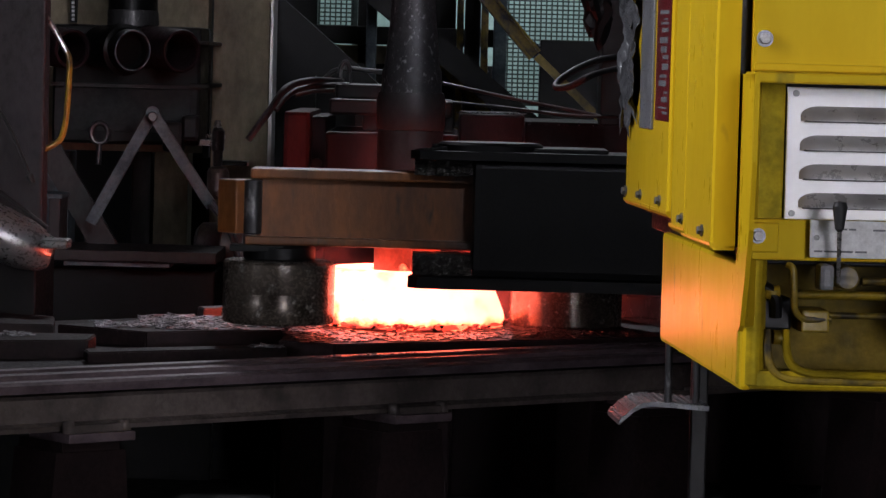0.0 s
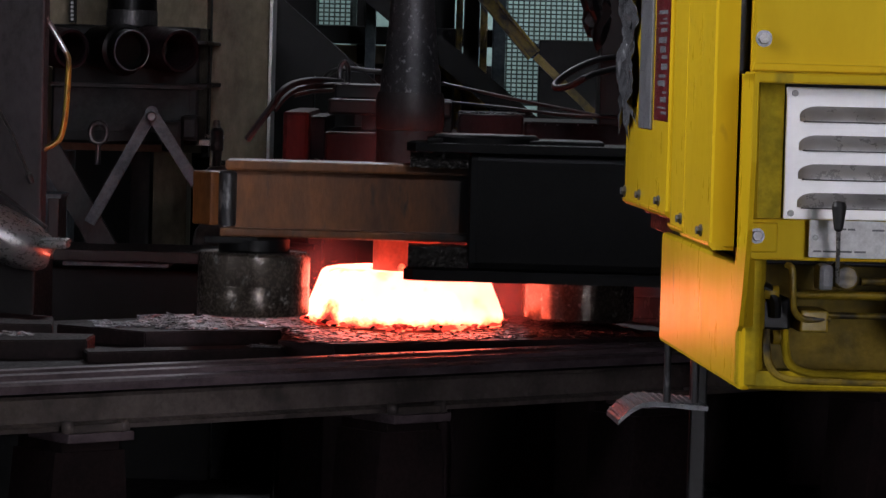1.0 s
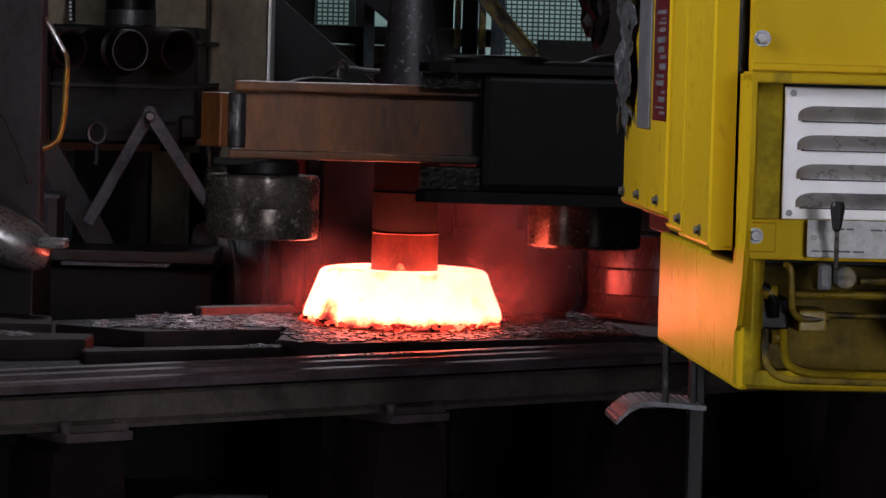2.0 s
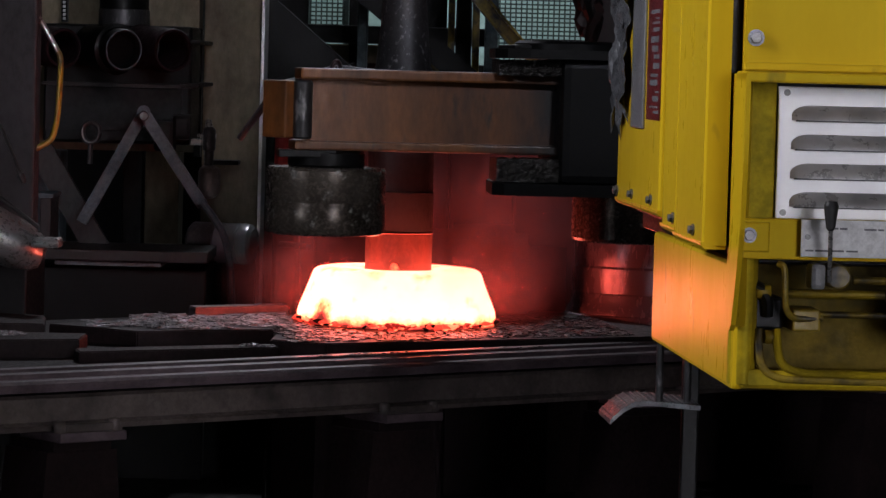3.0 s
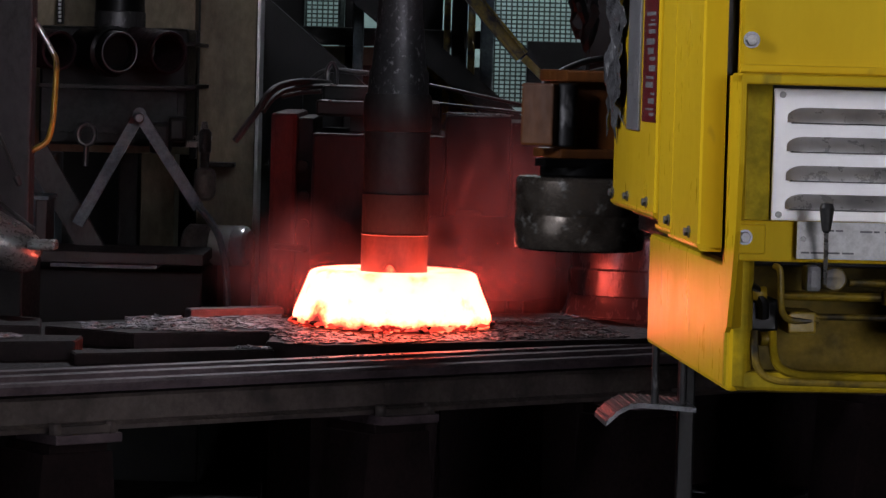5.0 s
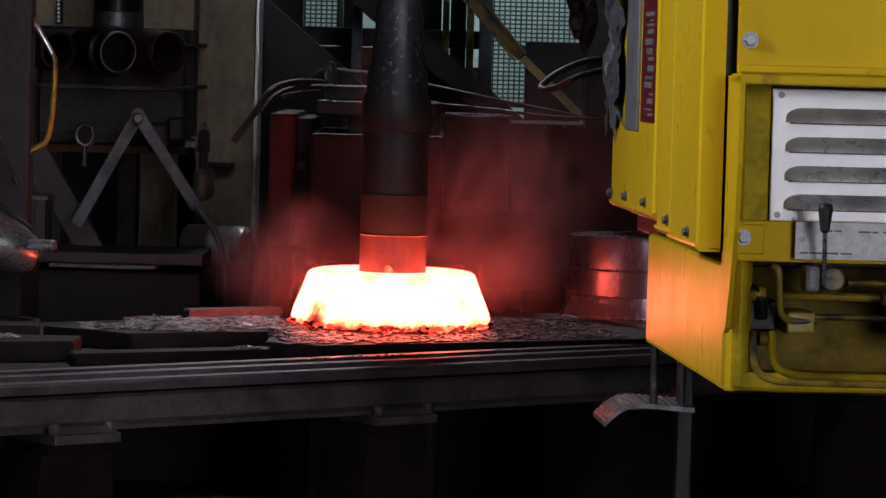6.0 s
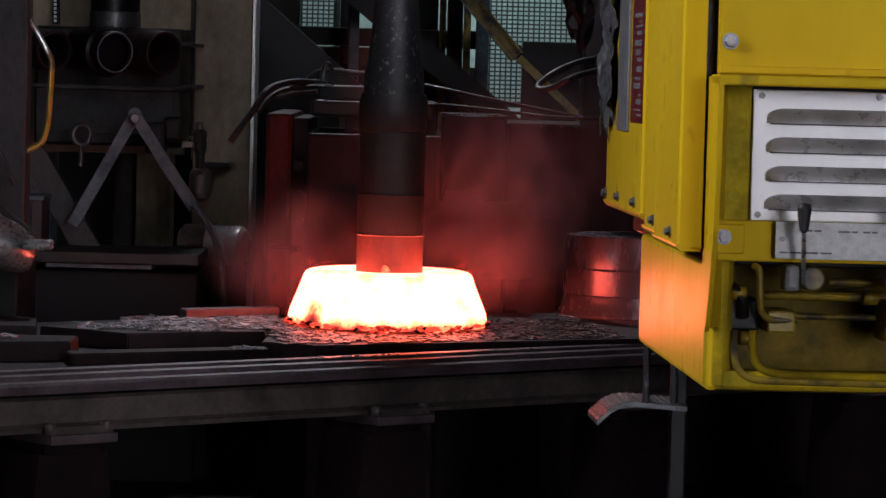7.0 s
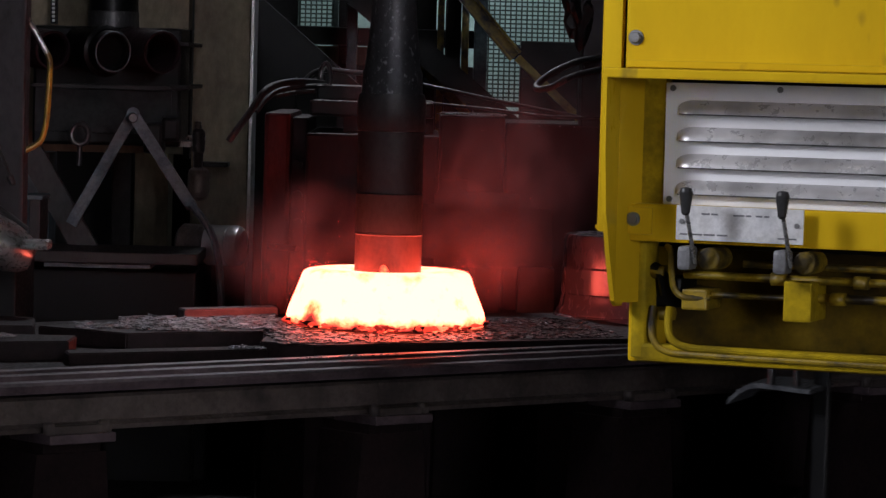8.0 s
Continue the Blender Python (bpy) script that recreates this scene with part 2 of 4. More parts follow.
def lathe(bm, profile, at=(0, 0, 0), seg=40, m=None, wobble=0.0):
    """Turns (radius, height) pairs round the z axis."""
    rings = []
    for r, z in profile:
        row = []
        for k in range(seg):
            a = 2 * math.pi * k / seg
            w = 1 + wobble * noise.noise((math.cos(a) * 2, math.sin(a) * 2, z * 9))
            v = Vector((r * w * math.cos(a), r * w * math.sin(a), z))
            v = (m @ v if m is not None else v) + Vector(at)
            row.append(bm.verts.new(v))
        rings.append(row)
    for a, b in zip(rings, rings[1:]):
        for k in range(seg):
            bm.faces.new((a[k], a[(k + 1) % seg], b[(k + 1) % seg], b[k])).smooth = True
    if profile[0][0] > 1e-4:
        bm.faces.new(rings[0][::-1])
    if profile[-1][0] > 1e-4:
        bm.faces.new(rings[-1])
    return bm


def rod(bm, a, b, r, r2=None, seg=16, chamfer=0.0):
    a, b = Vector(a), Vector(b)
    ln = (b - a).length
    q = (b - a).to_track_quat("Z", "Y").to_matrix()
    r2 = r if r2 is None else r2
    prof = [(r, 0), (r2, ln)] if not chamfer else [(r - chamfer, 0), (r, chamfer), (r2, ln - chamfer), (r2 - chamfer, ln)]
    return lathe(bm, prof, a, seg, q)


def tube(bm, pts, r, seg=10, steps=6):
    """A hose or bent tube through the points, smoothed."""
    ps = [Vector(p) for p in pts]
    path = []
    for i in range(len(ps) - 1):
        p0, p1, p2, p3 = ps[max(i - 1, 0)], ps[i], ps[i + 1], ps[min(i + 2, len(ps) - 1)]
        for k in range(steps):
            t = k / steps
            path.append(0.5 * ((2 * p1) + (p2 - p0) * t + (2 * p0 - 5 * p1 + 4 * p2 - p3) * t * t + (3 * p1 - p0 - 3 * p2 + p3) * t ** 3))
    path.append(ps[-1])
    rings = []
    up = Vector((0.13, 0.2, 0.97))
    for i, c in enumerate(path):
        d = (path[min(i + 1, len(path) - 1)] - path[max(i - 1, 0)]).normalized()
        s = d.cross(up)
        s = s.normalized() if s.length > 1e-3 else Vector((1, 0, 0))
        up = s.cross(d).normalized()
        rings.append([bm.verts.new(c + r * (math.cos(2 * math.pi * k / seg) * s + math.sin(2 * math.pi * k / seg) * up)) for k in range(seg)])
    for a, b in zip(rings, rings[1:]):
        for k in range(seg):
            bm.faces.new((a[k], a[(k + 1) % seg], b[(k + 1) % seg], b[k])).smooth = True
    bm.faces.new(rings[0][::-1])
    bm.faces.new(rings[-1])
    return bm


def bar(bm, a, b, wide, thick, side=(0, 1, 0)):
    """A flat bar from a to b, thick along side."""
    a, b, s = Vector(a), Vector(b), Vector(side)
    d = (b - a).normalized()
    w = d.cross(s).normalized()
    s = w.cross(d).normalized()
    vs = []
    for p in (a, b):
        for i, j in ((-1, -1), (1, -1), (1, 1), (-1, 1)):
            vs.append(bm.verts.new(p + w * wide / 2 * i + s * thick / 2 * j))
    for f in ((3, 2, 1, 0), (4, 5, 6, 7), (0, 1, 5, 4), (1, 2, 6, 5), (2, 3, 7, 6), (3, 0, 4, 7)):
        bm.faces.new([vs[k] for k in f])
    return bm


def prism(bm, outline, axis, lo, hi):
    """An outline of 2D points pushed along an axis ('x', 'y' or 'z')."""
    def place(p, h):
        return {"x": (h, p[0], p[1]), "y": (p[0], h, p[1]), "z": (p[0], p[1], h)}[axis]
    a = [bm.verts.new(place(p, lo)) for p in outline]
    b = [bm.verts.new(place(p, hi)) for p in outline]
    n = len(a)
    bm.faces.new(a[::-1])
    bm.faces.new(b)
    for k in range(n):
        bm.faces.new((a[k], a[(k + 1) % n], b[(k + 1) % n], b[k]))
    bmesh.ops.recalc_face_normals(bm, faces=bm.faces[:])
    return bm


STRETCH = Matrix.Diagonal((1, DEEP, 1, 1))
SIGHT = Matrix.Translation(EYE) @ Matrix.Rotation(-radians(LEAN), 4, Vector((0, math.cos(radians(4.83)), -math.sin(radians(4.83))))) @ Matrix.Translation(-Vector(EYE))


def sited(lo, hi):
    """How far a plan piece moves so it still fits the leaning camera's view."""
    y = (lo.y + hi.y) / 2
    a = Vector((max(lo.x, -0.21 * y), y, max(lo.z, 1.9 - 0.2 * y)))
    b = Vector((min(hi.x, 0.21 * y), y, min(hi.z, 1.9 + 0.031 * y)))
    c = (a + b) / 2
    d = SIGHT @ c - c
    return Vector((d.x, 0, d.z))


def part(name, bm, material, parent=None, label="", at=None, plan=None):
    """One mesh object. plan: 'set' keeps the piece plumb at its place in the plan, 'turn' turns it with the plan."""
    if plan is None and parent and parent.get("plan"):
        plan = "set"
    if plan == "turn":
        bm.transform(SIGHT)
    elif plan == "set":
        cos = [v.co for v in bm.verts]
        bm.transform(Matrix.Translation(sited(*(Vector([pick(c[k] for c in cos) for k in range(3)]) for pick in (min, max)))))
    if plan:
        bm.transform(STRETCH)
    elif parent and parent.get("deep"):
        for v in bm.verts:
            v.co.y *= DEEP if v.co.y > 0 else 0.95
    me = bpy.data.meshes.new(name)
    bmesh.ops.recalc_face_normals(bm, faces=bm.faces[:])
    for e in bm.edges:
        if len(e.link_faces) == 2 and e.calc_face_angle() > 0.45:
            e.smooth = False
    bm.to_mesh(me)
    bm.free()
    me.materials.append(material)
    ob = new(name, me)
    if parent:
        ob.parent = parent
    if at is not None:
        ob.matrix_basis = at
    if parent and parent.get("deep"):
        ob["deep"] = 1
    if label:
        ob["label"] = label
    return ob


def thing(name, label, category, m=None, group="", kind="", plan=False):
    ob = new(name)
    if plan:
        ob["plan"] = 1
    ob.empty_display_size = 0.1
    if m is not None:
        ob.matrix_basis = m
    return tagged(ob, label, category, group, kind)


def boxpart(name, parent, material, dims, bevel=0.004, label="", at=None):
    return part(name, box(bm_new(), *dims, bevel=bevel), material, parent, label, at)


# ---- hall ----
def hall():
    tagged(part("floor", box(bm_new(), -9, 9, -4, 26, -0.2, 0), CONCRETE), "concrete shop floor, coloured near black for the shade under the bed", "floor", kind="structure")
    for name, d in (("wall_north", (-9, 9, 25.8, 26, 0, 8)), ("wall_south", (-9, 9, -4.2, -4, 0, 8)), ("wall_west", (-9.2, -9, -4, 26, 0, 8)), ("wall_east", (9, 9.2, -4, 26, 0, 8))):
        tagged(part(name, box(bm_new(), *d), WALL), "dark grey hall wall", "wall", kind="structure")
    tagged(part("ceiling", box(bm_new(), -9.2, 9.2, -4.2, 26, 8, 8.2), WALL), "dark hall roof", "ceiling", kind="structure")
    tagged(part("wall_bay", box(bm_new(), -1.0, 1.4, 13.2, 13.35, 0, 3.6), TEAL, plan="set"), "pale green painted wall behind the mesh guards", "wall", kind="structure")


hall()

RX, RY, BZ = -0.148, 13.6, 0.88     # ring centre and bed height
TWIST = 40.4                                    # the bed's turn in the hall


def on_bed(x, y, z=0.0, rz=0.0):
    """A pose in the bed's own frame: x along the rails, y away from the rails, origin under the ring."""
    return pose(RX, RY, BZ, 0, 0, TWIST) @ pose(x, y, z, 0, 0, rz)


# ---- press bed ----
def press_bed():
    bed = thing("press_bed", "long dark steel press bed with worn front rails on tapered legs", "press bed", on_bed(0, 0))
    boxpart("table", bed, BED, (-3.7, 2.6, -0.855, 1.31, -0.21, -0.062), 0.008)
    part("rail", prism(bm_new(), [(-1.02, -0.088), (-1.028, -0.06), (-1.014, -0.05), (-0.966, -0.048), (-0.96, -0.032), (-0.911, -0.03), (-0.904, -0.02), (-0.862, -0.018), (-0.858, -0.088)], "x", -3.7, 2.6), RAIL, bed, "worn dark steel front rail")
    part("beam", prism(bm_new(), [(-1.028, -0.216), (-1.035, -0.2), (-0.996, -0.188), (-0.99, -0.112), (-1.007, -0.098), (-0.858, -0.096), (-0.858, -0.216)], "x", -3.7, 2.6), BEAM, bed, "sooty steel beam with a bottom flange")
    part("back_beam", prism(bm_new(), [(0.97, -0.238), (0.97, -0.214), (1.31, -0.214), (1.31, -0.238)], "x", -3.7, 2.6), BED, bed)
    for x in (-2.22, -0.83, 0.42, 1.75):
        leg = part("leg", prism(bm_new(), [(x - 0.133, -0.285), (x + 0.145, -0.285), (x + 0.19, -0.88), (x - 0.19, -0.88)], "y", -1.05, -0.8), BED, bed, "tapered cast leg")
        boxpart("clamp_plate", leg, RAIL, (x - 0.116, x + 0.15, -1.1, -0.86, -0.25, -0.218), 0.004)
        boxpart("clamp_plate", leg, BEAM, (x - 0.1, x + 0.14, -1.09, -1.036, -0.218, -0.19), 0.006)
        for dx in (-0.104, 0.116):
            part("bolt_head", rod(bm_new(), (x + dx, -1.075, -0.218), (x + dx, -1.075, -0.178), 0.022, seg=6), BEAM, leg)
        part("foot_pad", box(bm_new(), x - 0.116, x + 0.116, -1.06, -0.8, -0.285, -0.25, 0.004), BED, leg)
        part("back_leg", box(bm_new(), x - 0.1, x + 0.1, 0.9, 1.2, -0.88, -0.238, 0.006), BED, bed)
    return bed


press_bed()


def slab(name, label, category, corners, z0, z1, m):
    """A flat slab on the bed, from its four corners."""
    bm = prism(bm_new(), [(x, y * DEEP) for x, y in corners], "z", z0, z1)
    bmesh.ops.bevel(bm, geom=bm.edges[:], offset=0.005, segments=2, affect="EDGES")
    return tagged(part(name, bm, m), label, category)


slab("die_plate", "thick die plate strewn with mill scale under the ring", "plate", [(-0.6, 7.9), (-0.39, 7.83), (1.02, 8.36), (0.62, 9.12), (-0.555, 8.82)], 0.818, 0.88, PLATE)
slab("die_plate", "long die plate covered with mill scale beside the ring", "plate", [(-1.47, 8.185), (-1.109, 8.032), (-0.61, 8.2), (-0.6, 8.81)], 0.818, 0.881, PLATE)
slab("packing_block", "low rusty packing block lying on the bed", "block", [(-1.72, 7.86), (-1.27, 7.88), (-1.273, 7.715), (-1.68, 7.6)], 0.818, 0.887, BED)
slab("packing_block", "brown packing plate behind the low block", "block", [(-1.8, 8.02), (-1.46, 8.05), (-1.5, 8.3), (-1.8, 8.4)], 0.818, 0.897, BED)
slab("packing_block", "long dark packing strip on the bed", "block", [(-1.25, 7.58), (-0.564, 7.844), (-0.6, 7.93), (-1.28, 7.67)], 0.818, 0.86, BED)
slab("packing_block", "thin straight packing bar behind the die plates", "block", [(-0.966, 8.677), (-0.6, 8.86), (-0.63, 8.93), (-1.0, 8.75)], 0.818, 0.9, RAIL)


# ---- loose mill scale ----
def flakes(name, label, count, area, z, size, material, seed, skip=None, bare=-0.12, m=None, front=None):
    """Thin curled flakes strewn over a rectangle (x0, x1, y0, y1)."""
    rnd = random.Random(seed)
    bm = bm_new()
    for _ in range(count):
        x, y = rnd.uniform(area[0], area[1]), rnd.uniform(area[2], area[3])
        if skip and (x - skip[0]) ** 2 + (y - skip[1]) ** 2 < skip[2] ** 2:
            continue
        if noise.noise((x * 4, y * 4, seed)) < bare:
            continue
        if front and y < front[0] + front[1] * x:
            continue
        s = size * rnd.uniform(0.4, 1.5)
        n = rnd.randint(4, 6)
        tilt = Euler((rnd.gauss(0, 0.13), rnd.gauss(0, 0.13), rnd.uniform(0, 6.28))).to_matrix()
        low, top = [], []
        for k in range(n):
            a = 6.283 * k / n + rnd.uniform(-0.4, 0.4)
            p = tilt @ Vector((s * rnd.uniform(0.8, 1.6) * math.cos(a), s * rnd.uniform(0.4, 0.8) * math.sin(a), 0))
            lift = abs(p.z)
            low.append(bm.verts.new((x + p.x, y + p.y, z + lift)))
            top.append(bm.verts.new((x + p.x, y + p.y, z + lift + 0.003)))
        bm.faces.new(top)
        bm.faces.new(low[::-1])
        for k in range(n):
            bm.faces.new((low[k], low[(k + 1) % n], top[(k + 1) % n], top[k]))
    if m is not None:
        bm.transform(m)
    return tagged(part(name, bm, material), label, "mill scale", kind="stuff")


ALONG = STRETCH @ pose(0, 8.5, 0, 0, 0, 12.5) @ pose(0, -8.5, 0)     # the flakes lie along the bed
flakes("mill_scale", "dark flakes of mill scale strewn round the ring", 3000, (-0.66, 0.72, 7.96, 8.75), 0.8805, 0.014, SCALE, 3, (-0.148, 8.5, 0.3), bare=-0.42, m=ALONG, front=(8.03, 0.145))
flakes("mill_scale", "grey flakes of mill scale heaped on the die plate", 1500, (-1.16, -0.56, 8.33, 8.8), 0.8815, 0.019, FLAKE, 5, bare=-0.22, m=ALONG)
flakes("mill_scale", "grey flakes of mill scale thinning out on the die plate", 170, (-1.36, -1.16, 8.4, 8.62), 0.8815, 0.019, FLAKE, 6, bare=-0.1, m=ALONG)
flakes("mill_scale", "fine scale flakes lying along the rail", 260, (-2.3, 1.2, -0.955, -0.866), -0.0195, 0.006, FLAKE, 8, bare=0.0, m=on_bed(0, 0))
flakes("mill_scale", "thin scale flakes lying on the low packing block", 130, (-1.66, -1.29, 7.72, 7.86), 0.8878, 0.012, FLAKE, 12, bare=-0.1, m=STRETCH)
flakes("mill_scale", "thin scale flakes lying on the packing strip", 60, (-0.70, -0.59, 7.83, 7.87), 0.8605, 0.014, FLAKE, 13, m=STRETCH)
flakes("scrap_scale", "fallen scale lying on the floor under the bed", 120, (0.2, 0.55, 10.1, 10.6), 0.001, 0.03, FLAKE, 31, m=STRETCH)
flakes("scrap_scale", "fallen scale lying on the floor behind the yellow machine", 160, (1.2, 1.9, 9.5, 10.2), 0.001, 0.03, FLAKE, 32, m=STRETCH)


# ---- ring and punch ----
def hot_ring():
    prof = [(0.0, 0.004), (0.34, 0.003), (0.372, 0.0), (0.392, 0.012), (0.394, 0.03), (0.388, 0.055), (0.375, 0.09), (0.36, 0.13), (0.347, 0.165), (0.338, 0.19), (0.33, 0.205), (0.315, 0.214), (0.29, 0.219), (0.2, 0.217), (0.15, 0.214), (0.138, 0.2), (0.135, 0.16), (0.0, 0.158)]
    ring = thing("forged_ring", "white-hot forged steel ring glowing on the die plate", "forging", pose(RX, RY, BZ + 0.004))
    part("body", lathe(bm_new(), prof, seg=96, wobble=0.012), GLOW, ring)
    rnd = random.Random(11)
    for k in range(84):
        a = -3.3 + 3.5 * k / 84 + rnd.uniform(-0.14, 0.14)
        r = 0.385 + rnd.uniform(0, 0.014)
        s = rnd.choice((0.005, 0.007, 0.009, 0.012, 0.018)) * rnd.uniform(0.8, 1.2)
        bm = bm_new()
        bmesh.ops.create_icosphere(bm, subdivisions=1, radius=s)
        for v in bm.verts:
            v.co *= 1 + rnd.uniform(-0.35, 0.35)
            v.co.x *= 1.5
            v.co.z *= 0.55
        part("scale_lump", bm, rnd.choice((EMBER, EMBER, HOT, DULL, DULL, CRUST)), ring, at=pose(r * math.cos(a), r * math.sin(a), s * 0.5 + rnd.uniform(0, 0.012), 0, 0, rnd.uniform(0, 360)))
    # broken crust shed round the foot, thickest towards the rails
    for k in range(26):
        a = -1.57 + rnd.choice((-0.95, -0.2, -0.05, 0.15, 0.55)) + rnd.gauss(0, 0.13)
        r = 0.39 + rnd.uniform(-0.004, 0.03)
        bm = bm_new()
        bmesh.ops.create_icosphere(bm, subdivisions=1, radius=rnd.uniform(0.012, 0.024))
        for v in bm.verts:
            v.co *= 1 + rnd.uniform(-0.4, 0.4)
            v.co.z *= 0.4
        part("crust_flake", bm, rnd.choice((DULL, DULL, EMBER, EMBER, HOT, CRUST)), ring, at=pose(r * math.cos(a), r * math.sin(a), rnd.uniform(0.004, 0.02), rnd.uniform(-35, 35), rnd.uniform(-35, 35), rnd.uniform(0, 360)))
    blob = bm_new()
    bmesh.ops.create_icosphere(blob, subdivisions=2, radius=0.02)
    for v in blob.verts:
        v.co *= 1 + 0.5 * noise.noise(v.co * 50)
    part("flash_lump", blob, GLOW, ring, at=pose(-0.009, -0.16, 0.224))
    return ring


def punch():
    p = thing("punch", "tall dark steel punch pressed into the hot ring", "punch", pose(RX + 0.003, RY, 0))
    r = 0.132
    part("nose", lathe(bm_new(), [(r - 0.004, 1.06), (r, 1.065), (r, 1.238), (r + 0.005, 1.243), (r - 0.003, 1.249)], seg=48), NOSE, p, "heat-stained punch nose, reddened for the ring's light")
    part("shank", lathe(bm_new(), [(r - 0.002, 1.249), (r, 1.254), (r, 1.395), (r + 0.002, 1.402), (r - 0.002, 1.407), (r - 0.002, 1.648)], seg=48), HEAT, p)
    part("collar", lathe(bm_new(), [(r - 0.002, 1.650), (r + 0.003, 1.664), (r + 0.004, 1.766), (r - 0.004, 1.798)], seg=48), HEAT, p)
    part("stem", lathe(bm_new(), [(r - 0.012, 1.798), (r - 0.014, 1.882), (r - 0.022, 1.900), (0.092, 2.077), (0.081, 2.232), (0.081, 3.2)], seg=40), STEM, p, "scuffed tapered steel stem")
    part("ram", box(bm_new(), -0.5, 0.5, -0.4, 0.5, 3.2, 3.6, 0.02), BLACK, p)
    return p


hot_ring()
punch()


def side_die():
    die = thing("round_die", "oiled round steel die with a flanged foot standing on the bed", "die", pose(0.885, 14.5, 0))
    part("foot_flange", lathe(bm_new(), [(0.335, 0.818), (0.342, 0.826), (0.342, 0.872), (0.334, 0.884), (0.326, 0.888), (0.322, 0.905), (0.31, 0.925), (0.306, 0.955), (0.302, 0.972)], seg=96), DIE, die)
    part("drum", lathe(bm_new(), [(0.3, 0.972), (0.303, 0.978), (0.303, 1.08), (0.299, 1.086), (0.297, 1.09), (0.297, 1.205), (0.29, 1.222), (0.26, 1.226), (0.02, 1.227)], seg=96), DIE, die)
    wedge = part("wedge_block", prism(bm_new(), [(0.412, 0.770), (0.575, 0.770), (0.574, 1.01), (0.416, 1.035)], "y", 9.52, 9.7), MAROON, plan="set")
    tagged(wedge, "dark wedge-shaped guide block behind the die", "block")


side_die()


# ---- press body behind the ring ----
def press_body():
    b = thing("forging_press", "dark red-brown press body with scale on its ledges", "press", plan=True)
    col = boxpart("column", b, RED_LIT, (-0.723, -0.605, 9.4, 10.2, -0.05, 1.710), 0.02)
    col["plan"] = 1
    for py in (290, 345, 395):
        part("stud", rod(bm_new(), (-0.562, 9.5, Z_OF[py]), (-0.562, 9.43, Z_OF[py]), 0.022, seg=10), BLACK, col)
    part("pin", rod(bm_new(), (-0.685, 9.42, 1.122), (-0.544, 9.2, 1.130), 0.014), BLACK, col)
    boxpart("web", b, DARK_PLUM, (-0.611, -0.536, 9.5, 10.2, 0.0, 1.686), 0.01)
    boxpart("front_block", b, DARK_PLUM, (-0.534, 0.044, 9.3, 10.2, 0.0, 1.617), 0.014)
    boxpart("top_block", b, BLACK, (-0.504, 0.040, 9.42, 10.2, 1.688, 1.757), 0.012)
    boxpart("neck", b, BLACK, (-0.359, 0.040, 9.5, 10.2, 1.617, 1.688), 0.004)
    boxpart("cap", b, BLACK, (-0.479, -0.209, 9.5, 10.1, 1.757, 1.825), 0.012)
    boxpart("side_block", b, DARK_PLUM, (0.047, 0.333, 9.45, 10.2, 0.0, 1.694), 0.012)
    boxpart("side_block", b, DARK_PLUM, (0.347, 2.6, 9.75, 10.4, 0.0, 1.634), 0.012)
    part("lifting_eye", tube(bm_new(), [(-0.463, 9.6, 1.824), (-0.461, 9.6, 1.895), (-0.440, 9.6, 1.925), (-0.423, 9.6, 1.895), (-0.421, 9.6, 1.824)], 0.011), STEEL, b)
    # glowing disc stands in for a laser dot on the block
    part("laser_dot", rod(bm_new(), (-0.274, 9.425, 1.774), (-0.274, 9.41, 1.774), 0.009), LASER_DOT, b, "small red laser dot, drawn as a glowing disc")
    for k, (x0, x1, y, z) in enumerate(((-0.533, -0.230, 9.3, 1.617), (0.047, 0.333, 9.45, 1.694), (0.353, 0.836, 9.75, 1.634), (-0.471, -0.234, 9.5, 1.825), (-0.716, -0.607, 9.4, 1.710), (-0.495, -0.307, 9.42, 1.757))):
        flakes("ledge_scale", "scale and slag lying on the press ledges, pale for their glints", int(420 * (x1 - x0)), (x0, x1, y + 0.004, y + 0.09), z + 0.001, 0.014, FLAKE, 20 + k, m=STRETCH @ Matrix.Translation(sited(Vector((x0, y, 0)), Vector((x1, y, z)))))
    return b


Z_OF = {290: 1.478, 345: 1.341, 395: 1.217}
press_body()


def hose(name, label, pts, r, material=None, category="hose"):
    return tagged(part(name, tube(bm_new(), pts, r), material or RUBBER, plan="turn"), label, category)


hose("hydraulic_hose", "black hydraulic hose drooping off the press body", [(-0.839, 9.200, 1.591), (-0.803, 9.200, 1.640), (-0.743, 9.250, 1.725), (-0.693, 9.300, 1.802), (-0.639, 9.400, 1.833), (-0.553, 9.500, 1.845), (-0.451, 9.600, 1.834)], 0.0155)
hose("hydraulic_hose", "black hydraulic hose lying along the press body", [(-0.732, 9.350, 1.714), (-0.688, 9.400, 1.772), (-0.630, 9.450, 1.808), (-0.533, 9.500, 1.820), (-0.436, 9.550, 1.825)], 0.012)
hose("hydraulic_hose", "thin black hose curling over the cap", [(-0.539, 9.700, 1.849), (-0.494, 9.700, 1.885), (-0.430, 9.700, 1.895), (-0.341, 9.700, 1.885), (-0.265, 9.700, 1.879)], 0.012)
hose("hydraulic_hose", "black hose running behind the press ledge", [(-0.658, 9.500, 1.776), (-0.583, 9.500, 1.793), (-0.481, 9.450, 1.801)], 0.01)
hose("cable", "thin dark cable sagging over the press body", [(-0.005, 9.600, 1.829), (0.165, 9.500, 1.793), (0.362, 9.450, 1.751), (0.558, 9.400, 1.713), (0.768, 9.400, 1.673)], 0.008, category="cable")
